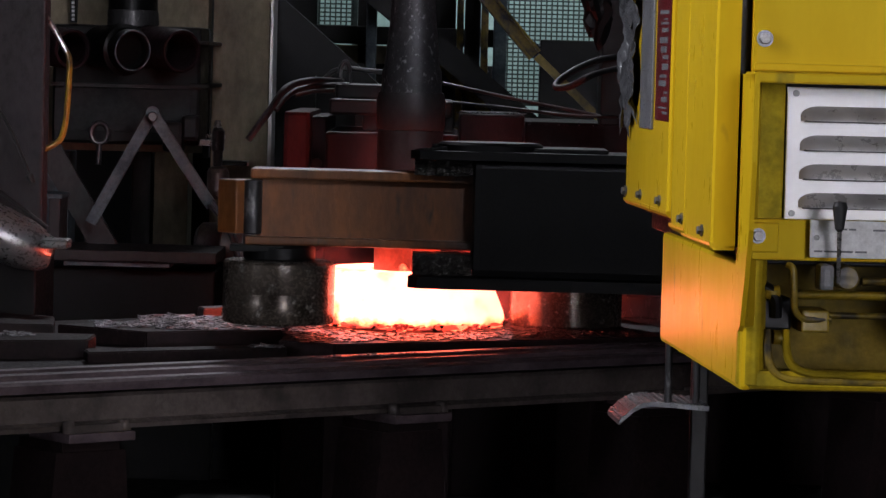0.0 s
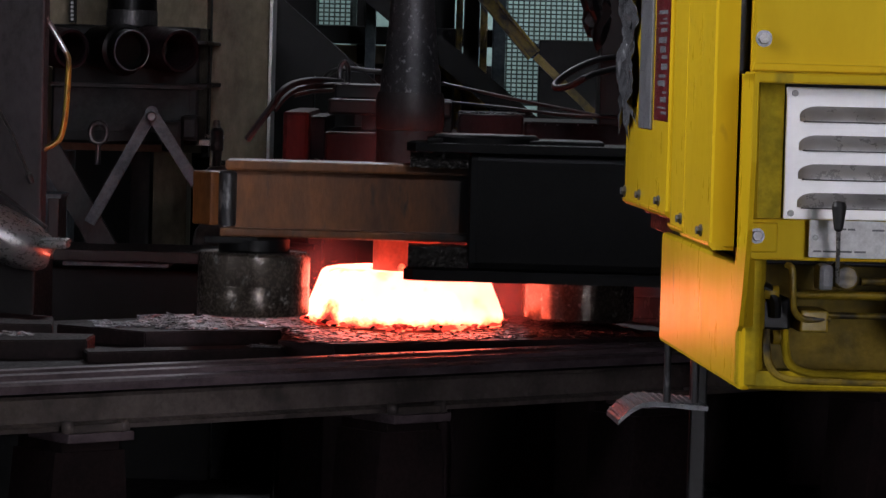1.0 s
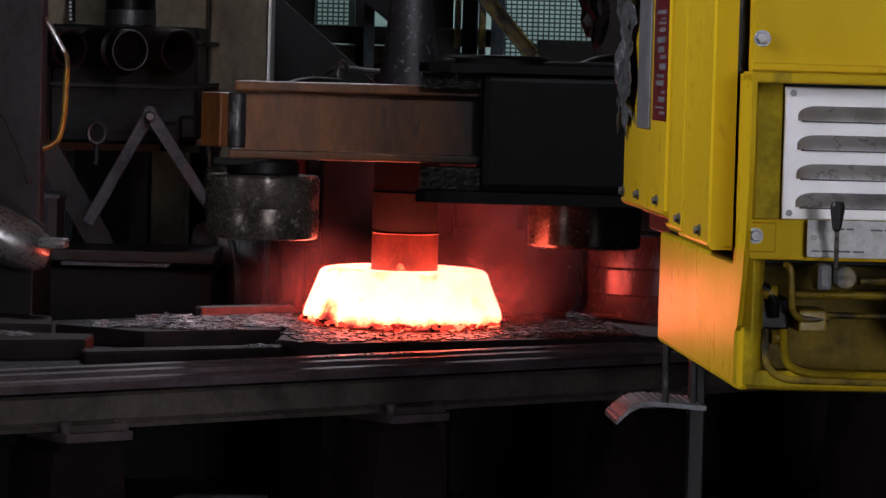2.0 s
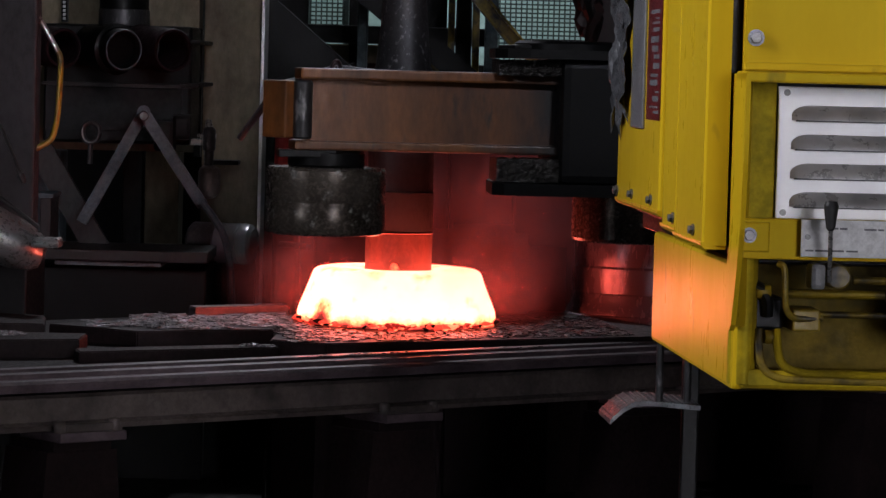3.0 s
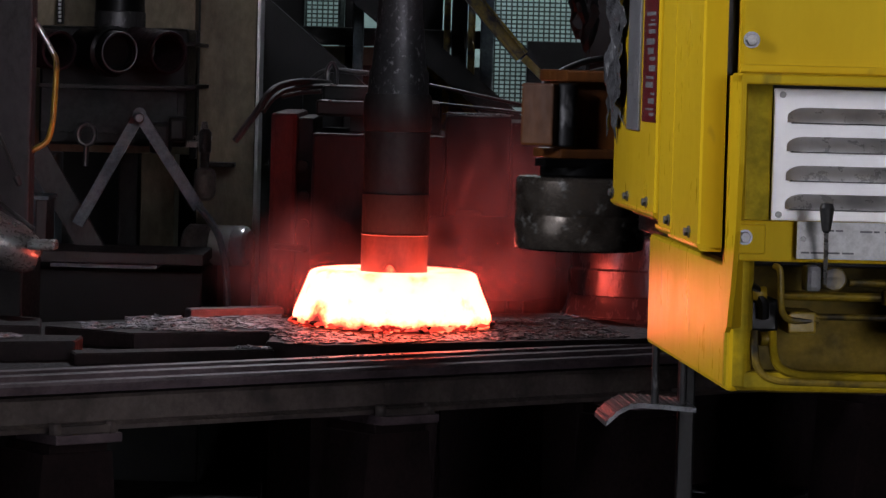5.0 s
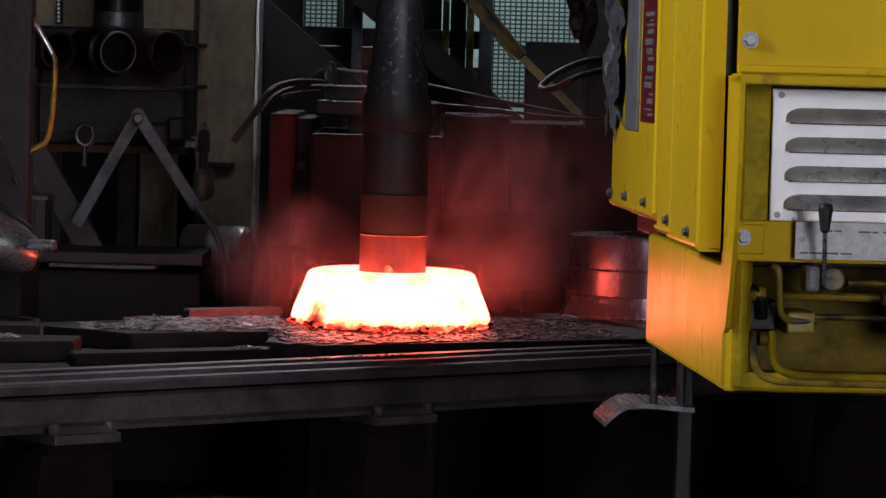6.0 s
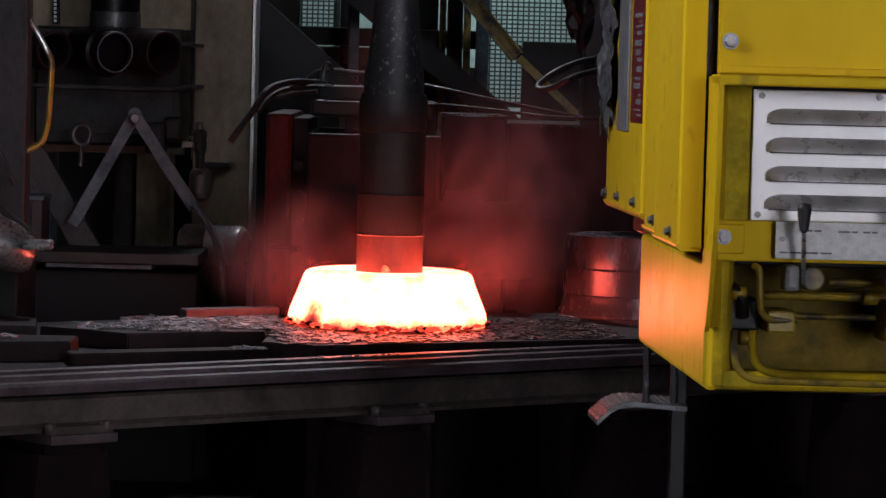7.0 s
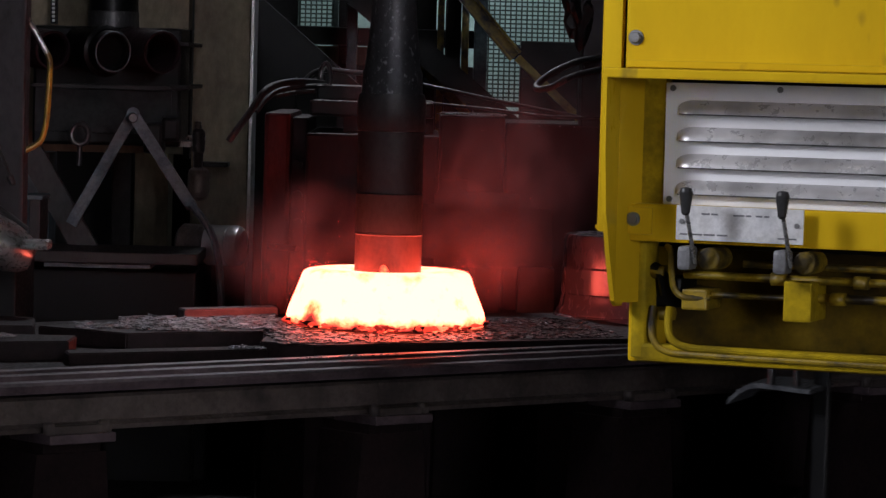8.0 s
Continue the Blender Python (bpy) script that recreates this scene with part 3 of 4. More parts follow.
hose("cable", "thin dark cable lying on the press ledge", [(0.003, 9.600, 1.749), (0.140, 9.550, 1.735), (0.289, 9.500, 1.721), (0.531, 9.350, 1.694), (0.776, 9.350, 1.684)], 0.007, category="cable")
hose("hydraulic_hose", "thick looped hydraulic hose beside the yellow machine", [(0.791, 9.400, 1.949), (0.658, 9.100, 1.933), (0.542, 8.950, 1.890), (0.469, 8.900, 1.839), (0.467, 8.850, 1.816), (0.522, 8.800, 1.826), (0.614, 8.800, 1.872), (0.802, 9.380, 1.905)], 0.0135)


# ---- background steelwork on the press side ----
def mesh_guard(x0, x1, z0, z1, y, step, label):
    g = thing("mesh_guard", label, "mesh guard", Matrix.Translation(sited(Vector((x0, y, z0)), Vector((x1, y, z1)))))
    y *= DEEP
    bm = bm_new()
    w = 0.0045
    k = x0
    while k < x1:
        box(bm, k - w, k + w, y - w, y + w, z0, z1)
        k += step
    k = z0
    while k < z1:
        box(bm, x0, x1, y - 3 * w, y - w, k - w, k + w)
        k += step * 0.8
    tagged(part("wire_mesh", bm, WIRE, g), kind="stuff")
    for d in ((x0 - 0.03, x0, -0.05, z1), (x1, x1 + 0.03, -0.05, z1), (x0 - 0.03, x1 + 0.03, z0 - 0.03, z0), (x0 - 0.03, x1 + 0.03, z1, z1 + 0.03)):
        boxpart("frame_bar", g, WIRE, (d[0], d[1], y - 0.015, y + 0.015, d[2], d[3]), 0.003)
    return g


mesh_guard(-0.717, -0.526, 2.142, 2.6, 12.4, 0.031, "small green wire mesh guard lit from behind")
mesh_guard(0.332, 0.889, 1.707, 2.6, 12.3, 0.031, "large green wire mesh guard lit from behind")


def plate(name, label, category, x0, x1, y0, y1, z0, z1, material, bevel=0.006):
    return tagged(part(name, box(bm_new(), x0, x1, y0, y1, z0 or -0.06, z1, bevel), material, plan="set"), label, category)


def girder(name, label, a, b, wide, thick, material, category="beam", flange=0.0):
    bm = bar(bm_new(), a, b, wide, thick)
    if flange:
        a, b = Vector(a), Vector(b)
        w = (b - a).normalized().cross(Vector((0, 1, 0))).normalized() * (wide / 2 - flange / 2)
        for s in (-1, 1):
            bar(bm, a + w * s, b + w * s, flange, thick * 2.4)
    return tagged(part(name, bm, material, plan="turn"), label, category)


plate("dark_panel", "dark panel under the mesh guard", "panel", 0.514, 1.638, 12.1, 12.2, 0, 2.042, BLACK)
# near-black sheet added where there is only a dark void
plate("dark_panel", "near-black sheet standing for the dark voids in the press housing", "panel", -2.275, -1.260, 11.6, 11.7, 0, 1.565, BLACK)
plate("dark_panel", "near-black panel behind the press", "panel", -0.960, 0.307, 12.2, 12.3, 0, 1.925, BLACK)
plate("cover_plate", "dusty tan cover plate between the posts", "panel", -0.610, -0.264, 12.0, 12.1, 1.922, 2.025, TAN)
# these two near-black sheets are added to hide lit floor and wall
plate("skirt_plate", "near-black plate added to hide the lit floor beside the press", "panel", -1.054, -0.755, 9.75, 9.8, 0, 0.755, BLACK)
plate("pit_wall", "near-black sheet added for the darkness under the bed", "wall", -2.8, 2.6, 10.9, 11.0, 0, 0.634, BLACK)
hose("prop_rod", "thin rusty rod leaning under the bed", [(-0.677, 8.600, 0.406), (-0.679, 8.500, 0.298), (-0.676, 8.300, 0.044)], 0.006, BED, "rod")
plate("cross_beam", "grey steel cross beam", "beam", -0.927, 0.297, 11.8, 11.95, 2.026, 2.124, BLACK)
# widened to mask the lit wall behind it
plate("side_post", "dark post beside the small mesh guard, widened to mask the lit wall", "post", -1.02, -0.735, 12.0, 12.1, 0, 3.0, BLACK)
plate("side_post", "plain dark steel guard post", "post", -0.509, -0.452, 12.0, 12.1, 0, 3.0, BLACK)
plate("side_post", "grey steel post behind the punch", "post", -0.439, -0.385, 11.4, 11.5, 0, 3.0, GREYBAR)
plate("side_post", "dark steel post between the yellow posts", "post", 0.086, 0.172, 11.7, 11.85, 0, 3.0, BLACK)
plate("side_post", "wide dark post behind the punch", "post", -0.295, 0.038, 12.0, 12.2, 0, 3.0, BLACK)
plate("yellow_post", "worn yellow guard post", "post", 0.042, 0.078, 11.5, 11.58, 0, 3.0, GRIMY)
plate("yellow_post", "worn yellow guard post with dark edge", "post", 0.172, 0.211, 11.5, 11.58, 0, 3.0, GRIMY)
plate("side_post", "blue-grey steel post beside the mesh guard", "post", 0.243, 0.313, 11.6, 11.75, 0, 3.0, GREYBAR)
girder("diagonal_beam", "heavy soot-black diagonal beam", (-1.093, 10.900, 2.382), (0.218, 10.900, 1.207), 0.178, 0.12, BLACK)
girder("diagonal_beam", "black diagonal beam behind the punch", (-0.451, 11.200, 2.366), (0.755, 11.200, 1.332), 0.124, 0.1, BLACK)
girder("stair_stringer", "worn yellow-brown sloping stair rail", (0.161, 11.000, 2.329), (0.464, 11.000, 1.963), 0.075, 0.05, GRIMY, "rail", 0.015)
girder("stair_stringer", "yellow sloping brace end", (0.469, 10.900, 1.957), (1.166, 10.900, 1.270), 0.040, 0.04, GRIMY, "rail")
girder("stair_stringer", "black sloping brace beside the yellow one", (0.444, 11.000, 2.015), (1.191, 11.000, 1.285), 0.052, 0.04, BLACK, "rail")
girder("stair_stringer", "short worn yellow sloping brace", (-0.087, 11.400, 1.989), (1.837, 11.400, -0.06), 0.045, 0.04, GRIMY, "rail")
plate("valve_box", "grey valve box half hidden by the yellow machine", "box", 0.715, 0.967, 9.8, 10.1, 1.646, 1.869, STEEL, 0.02)


def torn_cover():
    bm = bm_new()
    bmesh.ops.create_icosphere(bm, subdivisions=3, radius=1)
    for v in bm.verts:
        n = noise.noise(v.co * 1.7) * 0.5 + noise.noise(v.co * 3.1) * 0.3
        v.co = Vector((v.co.x * 0.075, v.co.y * 0.06, v.co.z * 0.15)) * (0.75 + n)
    return tagged(part("torn_cover", bm, BLACK, at=pose(*(STRETCH @ SIGHT @ Vector((0.647, 8.9, 2.132))))), "torn crumpled black cover on the hose bundle", "cover")


torn_cover()
plate("cover_post", "black post carrying the hose bundle", "post", 0.686, 0.815, 9.35, 9.5, 1.646, 3.0, BLACK)


# ---- furnace-side frame with tube rack ----
def press_frame():
    f = thing("press_housing", "tan press frame plates with dusty streaks", "frame", plan=True)
    boxpart("upper_plate", f, TAN, (-2.012, -1.167, 10.6, 10.75, 1.488, 3.2), 0.004)
    boxpart("side_plate", f, TAN, (-1.161, -0.883, 10.6, 10.8, 0, 3.2), 0.004)
    boxpart("edge_strip", f, ALU, (-0.88, -0.862, 10.58, 10.8, 0, 3.2), 0.002, "pale metal edge strip")
    boxpart("post", f, TAN, (-1.502, -1.328, 11.0, 11.2, 0, 1.473), 0.006)
    boxpart("post", f, MAROON, (-1.632, -1.527, 11.1, 11.2, 0, 1.469), 0.006)
    boxpart("post", f, GREYBAR, (-2.023, -1.866, 10.6, 10.8, 0, 1.488), 0.006)
    boxpart("slot_bar", f, BLACK, (-1.122, -0.962, 10.5, 10.6, 1.421, 1.443), 0.004)
    boxpart("seam_strip", f, BLACK, (-1.912, -1.152, 10.5, 10.6, 1.804, 1.820), 0.002)
    boxpart("seam_strip", f, BLACK, (-1.180, -1.147, 10.55, 10.6, 1.459, 2.091), 0.002)
    q = pose(0, 0, 0, 0, 90, -14).to_3x3()
    part("drum", lathe(bm_new(), [(0.08, -0.12), (0.1, -0.1), (0.1, 0.015), (0.094, 0.02)], (-1.05, 10.2, 1.063), 40, q), IRON, f, "dull brown drum body")
    part("chrome_drum", lathe(bm_new(), [(0.094, 0.02), (0.097, 0.025), (0.097, 0.125), (0.092, 0.13), (0.097, 0.135), (0.099, 0.16), (0.093, 0.185), (0.075, 0.2), (0.03, 0.205)], (-1.05, 10.2, 1.063), 44, q), CHROME, f, "bright machined drum")
    part("canister", lathe(bm_new(), [(0.0, 1.273), (0.025, 1.277), (0.045, 1.292), (0.053, 1.315), (0.053, 1.40), (0.046, 1.42), (0.028, 1.432)], (-1.074, 10.2, 0), 28), IRON, f, "dull brown hanging canister")
    part("canister_neck", lathe(bm_new(), [(0.022, 1.43), (0.024, 1.5), (0.031, 1.51), (0.031, 1.6), (0.02, 1.615)], (-1.074, 10.2, 0), 20), STEEL, f)
    part("fitting", rod(bm_new(), (-1.074, 10.2, 1.613), (-1.074, 10.2, 1.65), 0.02, 0.012), BRIGHT, f)
    part("fitting", rod(bm_new(), (-1.13, 10.2, 1.575), (-1.04, 10.2, 1.57), 0.011), BRIGHT, f)
    part("clamp_bar", box(bm_new(), -1.165, -1.1, 10.15, 10.3, 1.53, 1.558, 0.004), BRIGHT, f)
    strip = boxpart("slotted_strip", f, BLACK, (-1.832, -1.803, 10.55, 10.595, 2.12, 3.2), 0.002, "dark slotted strip with pale gaps")
    strip["plan"] = 1
    for k in range(7):
        part("slot", box(bm_new(), -1.824, -1.811, 10.545, 10.552, 2.13 + 0.02 * k, 2.143 + 0.02 * k), WHITE, strip)
    for z in (2.015, 1.815):
        boxpart("slot_bar", f, BLACK, (-1.19, -1.095, 10.04, 10.6, z - 0.009, z + 0.009), 0.003)
    return f


press_frame()


def tube_rack():
    r = thing("tube_rack", "soot-black rack holding three open steel tubes", "rack", plan=True)
    boxpart("body", r, BLACK, (-1.839, -1.145, 10.1, 10.45, 1.540, 2.097), 0.015)
    for px, c, rad, m in ((0, (-1.698, 9.850, 1.987), 0.093, BLACK), (1, (-1.418, 9.800, 1.977), 0.098, STEEL), (2, (-1.198, 9.850, 1.977), 0.101, BLACK)):
        q = Vector((-0.62, 0.78, 0.06)).to_track_quat("Z", "Y").to_matrix()
        part("steel_tube", lathe(bm_new(), [(rad - 0.02, 0.28), (rad - 0.02, 0.012), (rad - 0.013, 0), (rad - 0.004, 0), (rad, 0.008), (rad, 0.3)], c, 36, q), BLACK if px == 1 else DARK_PLUM, r)
        if px == 1:
            lip = [Vector(c) + q @ Vector(((rad - 0.008) * math.cos(a), (rad - 0.008) * math.sin(a), 0.0)) for a in [k * 0.2618 for k in range(25)]]
            # separate paler ring carries the highlight on the tube's rim
            part("tube_lip", tube(bm_new(), lip, 0.004, seg=8, steps=2), GREYBAR, r, "tube lip, paler for the highlight on it")
    boxpart("seam", r, RUBBER, (-1.845, -1.12, 10.085, 10.1, 1.806, 1.824), 0.002)
    boxpart("lower_panel", r, SOOTGREY, (-1.83, -1.19, 10.09, 10.1, 1.6, 1.803), 0.002, "dull grey lower panel")
    part("tube_collar", lathe(bm_new(), [(0.104, 0.05), (0.118, 0.06), (0.12, 0.1), (0.11, 0.12)], (-1.418, 9.8, 1.977), 36, Vector((-0.62, 0.78, 0.06)).to_track_quat("Z", "Y").to_matrix()), BLACK, r)
    part("upper_cylinder", lathe(bm_new(), [(0.116, 2.062), (0.116, 3.0)], (-1.473, 10.2, 0), 36), BLACK, r)
    part("worn_band", lathe(bm_new(), [(0.118, 2.093), (0.120, 2.098), (0.120, 2.166), (0.118, 2.171)], (-1.473, 10.2, 0), 36), STEEL, r, "scuffed pale band")
    eye = bm_new()
    tube(eye, [Vector((-1.596, 9.950, 1.597)) + 0.039 * Vector((math.cos(a), 0, 1.2 * math.sin(a))) for a in [k * 0.5236 for k in range(13)]], 0.013, steps=2)
    rod(eye, (-1.596, 9.950, 1.545), (-1.598, 9.950, 1.451), 0.012)
    part("eye_bolt", eye, STEEL, r, "grey steel eye bolt")
    for d in ((-1.224, -1.135, 1.559, 1.677), (-1.309, -1.214, 1.506, 1.651)):
        part("clamp", box(bm_new(), d[0], d[1], 9.98, 10.1, d[2], d[3], 0.02), BLACK, r)
    return r


tube_rack()


def strut_frame():
    s = thing("strut_frame", "grey flat-bar struts bolted into an A shape", "strut", plan=True)
    part("strut", bar(bm_new(), (-1.330, 9.850, 1.699), (-1.622, 9.850, 1.188), 0.052, 0.02), GREYBAR, s, plan="turn")
    part("strut", bar(bm_new(), (-1.336, 9.820, 1.699), (-1.062, 9.820, 1.265), 0.052, 0.02), GREYBAR, s, plan="turn")
    part("pivot_bolt", rod(bm_new(), (-1.335, 9.850, 1.675), (-1.326, 9.780, 1.677), 0.024, seg=10, chamfer=0.006), STEEL, s, plan="turn")
    part("pivot_lug", rod(bm_new(), (-1.339, 9.880, 1.693), (-1.328, 9.800, 1.695), 0.03, seg=16), GREYBAR, s, plan="turn")
    part("gusset", bar(bm_new(), (-1.832, 9.950, 1.529), (-1.556, 9.950, 1.041), 0.115, 0.03), MAROON, s, plan="turn")
    return s


strut_frame()
hose("drain_hose", "grey drain hose hanging down to the bed", [(-1.067, 9.800, 1.282), (-1.013, 9.800, 1.215), (-0.967, 9.800, 1.132), (-0.942, 9.800, 1.023), (-0.933, 9.800, 0.918), (-0.929, 9.800, 0.772)], 0.017, GREYBAR)


def walkway():
    w = thing("walkway", "dark steel walkway ledge beside the press", "walkway", plan=True)
    boxpart("ledge", w, MAROON, (-2.6, -1.019, 9.6, 10.0, 1.033, 1.084), 0.006)
    boxpart("ledge_strip", w, GREYBAR, (-1.708, -1.230, 9.62, 9.9, 1.008, 1.028), 0.003)
    boxpart("under_block", w, BLACK, (-2.6, -1.047, 9.7, 10.4, 0, 0.995), 0.01)
    boxpart("small_block", w, MAROON, (-1.789, -1.738, 9.7, 9.9, 1.075, 1.309), 0.005)
    boxpart("small_block", w, GREYBAR, (-1.818, -1.725, 9.7, 9.9, 1.309, 1.329), 0.003)
    return w


walkway()


def left_column():
    c = thing("column", "dark maroon machine column with a hanging cable", "column", plan=True)
    boxpart("body", c, PLUM, (-2.4, -1.600, 8.6, 8.7, 1.176, 3.2), 0.01)
    boxpart("base", c, BLACK, (-2.4, -1.666, 8.7, 9.1, 0, 1.176), 0.01)
    return c


left_column()
hose("handle_cable", "thin black cable hanging on the column", [(-1.794, 8.500, 1.789), (-1.725, 8.500, 1.677), (-1.677, 8.500, 1.570), (-1.632, 8.500, 1.454)], 0.007, category="cable")
hose("handle_cable", "thin black rod leaning on the column", [(-1.800, 8.500, 1.442), (-1.690, 8.500, 1.359), (-1.570, 8.500, 1.265)], 0.009, category="cable")
part("knob", rod(bm_new(), (-1.643, 8.500, 1.480), (-1.626, 8.500, 1.440), 0.016, 0.012, chamfer=0.004), RUBBER, bpy.data.objects["handle_cable"], "black knob on the cable end", plan="turn")
HANDLE = thing("grab_handle", "bent grab handle on the column, yellow paint worn to steel above", "handle", plan=True)
part("steel_end", tube(bm_new(), [(-1.598, 8.650, 2.103), (-1.573, 8.660, 2.062), (-1.543, 8.660, 2.008), (-1.518, 8.660, 1.961)], 0.0115), BRIGHT, HANDLE, "bare steel upper end", plan="turn")
part("painted_bar", tube(bm_new(), [(-1.518, 8.660, 1.961), (-1.507, 8.660, 1.927), (-1.511, 8.660, 1.832), (-1.520, 8.660, 1.718), (-1.530, 8.660, 1.655), (-1.551, 8.660, 1.605), (-1.611, 8.650, 1.569)], 0.012), GRIMY, HANDLE, plan="turn")
tagged(part("mandrel", lathe(bm_new(), [(0.105, 0), (0.108, 0.3), (0.1, 0.42), (0.075, 0.5), (0.05, 0.53), (0.0, 0.535)], (-2.037, 8.500, 1.375), 40, Vector((0.9, 0.05, -0.43)).to_track_quat("Z", "Y").to_matrix()), BRIGHT, plan="turn"), "shiny round-nosed steel mandrel", "mandrel")
tagged(part("tie_clip", box(bm_new(), -1.584, -1.473, 8.4, 8.5, 1.190, 1.228, 0.012), BRIGHT, plan="set"), "bright steel clip beside the mandrel", "clip")
tagged(part("mandrel", lathe(bm_new(), [(0.05, 0), (0.055, 0.3), (0.05, 0.36), (0.03, 0.4), (0.0, 0.41)], (-1.858, 7.750, 0.866), 32, Vector((1, 0.02, -0.0)).to_track_quat("Z", "Y").to_matrix()), BRIGHT, plan="turn"), "short shiny steel bar end lying by the rail", "bar")



# ---- gripper ----
def gripper():
    g = thing("gripper", "heavy two-jawed forging gripper, rust-orange jaw on a sooty black head", "gripper", pose(0, 0, 0))
    part("head", box(bm_new(), 0.8, 1.75, -0.2, 0.3, 0.2, 0.636, 0.03), BLACK, g, "sooty black gripper head")
    for name, z0, z1 in (("top_plate", 0.636, 0.668), ("bottom_plate", 0.158, 0.2)):
        part(name, prism(bm_new(), [(0.565, -0.17), (0.6, -0.22), (0.68, -0.235), (1.75, -0.235), (1.75, 0.3), (0.64, 0.3), (0.6, 0.2)], "z", z0, z1), BLACK, g)
    part("pivot_cap", lathe(bm_new(), [(0.2, 0.668), (0.2, 0.69), (0.185, 0.7), (0.0, 0.702)], (0.86, 0.0, 0), 40), BLACK, g)
    part("cover_plate", box(bm_new(), 0.64, 1.3, -0.12, 0.25, 0.668, 0.684, 0.005), BLACK, g)
    for z0, z1 in ((0.575, 0.63), (0.205, 0.285)):
        bm = bm_new()
        bmesh.ops.create_grid(bm, x_segments=26, y_segments=10, size=1)
        bmesh.ops.solidify(bm, geom=bm.faces[:], thickness=0.3)
        for v in bm.verts:
            x, z = v.co.x, v.co.y
            back = abs(v.co.z) > 0.1
            w = noise.noise((x * 6, z * 3, z0 * 20)) * 0.012 + noise.noise((x * 15, z * 9, z0 * 9)) * 0.007
            v.co = Vector((0.69 + x * 0.11, 0.0 if back else -0.165 - w, (z0 + z1) / 2 + z * (z1 - z0) / 2 * (1 + 0.1 * noise.noise((x * 5, 1, z0)))))
        part("weld_collar", bm, WELD, g, "rough weld-crusted collar")
    jaw = part("jaw", box(bm_new(), -0.085, 0.9, -0.07, 0.07, 0.325, 0.552, 0.004), RUST, g, "rust-orange welded girder jaw")
    part("top_flange", box(bm_new(), -0.108, 0.86, -0.12, 0.12, 0.545, 0.583, 0.008), RUST, jaw)
    part("bottom_flange", box(bm_new(), -0.125, 0.86, -0.12, 0.12, 0.298, 0.33, 0.008), RUST, jaw)
    part("tip_block", box(bm_new(), -0.058, 0.058, -0.058, 0.058, 0.338, 0.538, 0.008, m=pose(-0.152, -0.05, 0, 0, 0, 40)), RUST, jaw, "worn orange tip block")
    part("tip_pin", rod(bm_new(), (-0.098, -0.1, 0.336), (-0.098, -0.1, 0.54), 0.034, seg=20, chamfer=0.006), STEEL, jaw, "dark oily steel pin")
    part("roller_cap", lathe(bm_new(), [(0.13, 0.238), (0.135, 0.245), (0.135, 0.285), (0.12, 0.298)], seg=40), BLACK, jaw)
    part("shim", box(bm_new(), -0.18, 0.02, -0.13, -0.04, 0.272, 0.298, 0.004), BLACK, jaw)
    prof = [(0.19, 0.0), (0.208, 0.006), (0.212, 0.016), (0.212, 0.108), (0.2105, 0.112), (0.2105, 0.118), (0.212, 0.122), (0.212, 0.226), (0.204, 0.236), (0.17, 0.238)]
    part("roller", ribbed(prof), ROLLER, jaw, "scuffed steel gripping roller")
    arm = part("back_jaw", box(bm_new(), 1.0, 1.5, 0.31, 1.0, 0.153, 0.24, 0.006), BLACK, g, "black jaw plate under the head")
    part("roller", ribbed([(0.2, 0.0), (0.22, 0.006), (0.225, 0.016), (0.225, 0.2)]), ROLLER, arm, "scuffed steel gripping roller", at=pose(1.253, 0.8, -0.047))
    part("cross_beam", box(bm_new(), 1.0, 1.75, 0.3, 1.0, 0.24, 0.6, 0.02), BLACK, g)
    part("boom", box(bm_new(), 1.75, 3.4, -0.15, 0.22, 0.25, 0.6, 0.03), BLACK, g)
    part("mast", box(bm_new(), 3.24, 3.38, -0.03, 0.1, -0.9, 0.25, 0.01), BLACK, g)
    return g, jaw, arm


def gripper_carriage():
    c = thing("gripper_carriage", "sooty steel floor carriage bearing the gripper boom", "carriage", pose(0, 0, 0))
    boxpart("body", c, BLACK, (2.5, 5.0, 11.8, 13.5, 0.12, 0.75), 0.02)
    for x in (2.8, 4.6):
        boxpart("skid", c, STEEL, (x - 0.1, x + 0.1, 11.9, 13.4, 0.0, 0.12), 0.01)


gripper_carriage()


def ribbed(prof):
    """A roller whose face is worn into shallow upright flats."""
    bm = lathe(bm_new(), prof, seg=72)
    for v in bm.verts:
        a = math.atan2(v.co.y, v.co.x)
        r = math.hypot(v.co.x, v.co.y)
        if r > 0.16:
            k = 1 - 0.012 * abs(math.sin(a * 4.5)) ** 3 - 0.004 * noise.noise((math.cos(a) * 5, math.sin(a) * 5, v.co.z * 20))
            v.co.x, v.co.y = v.co.x * k, v.co.y * k
    return bm


GRIPPER, JAW, BACK_JAW = gripper()


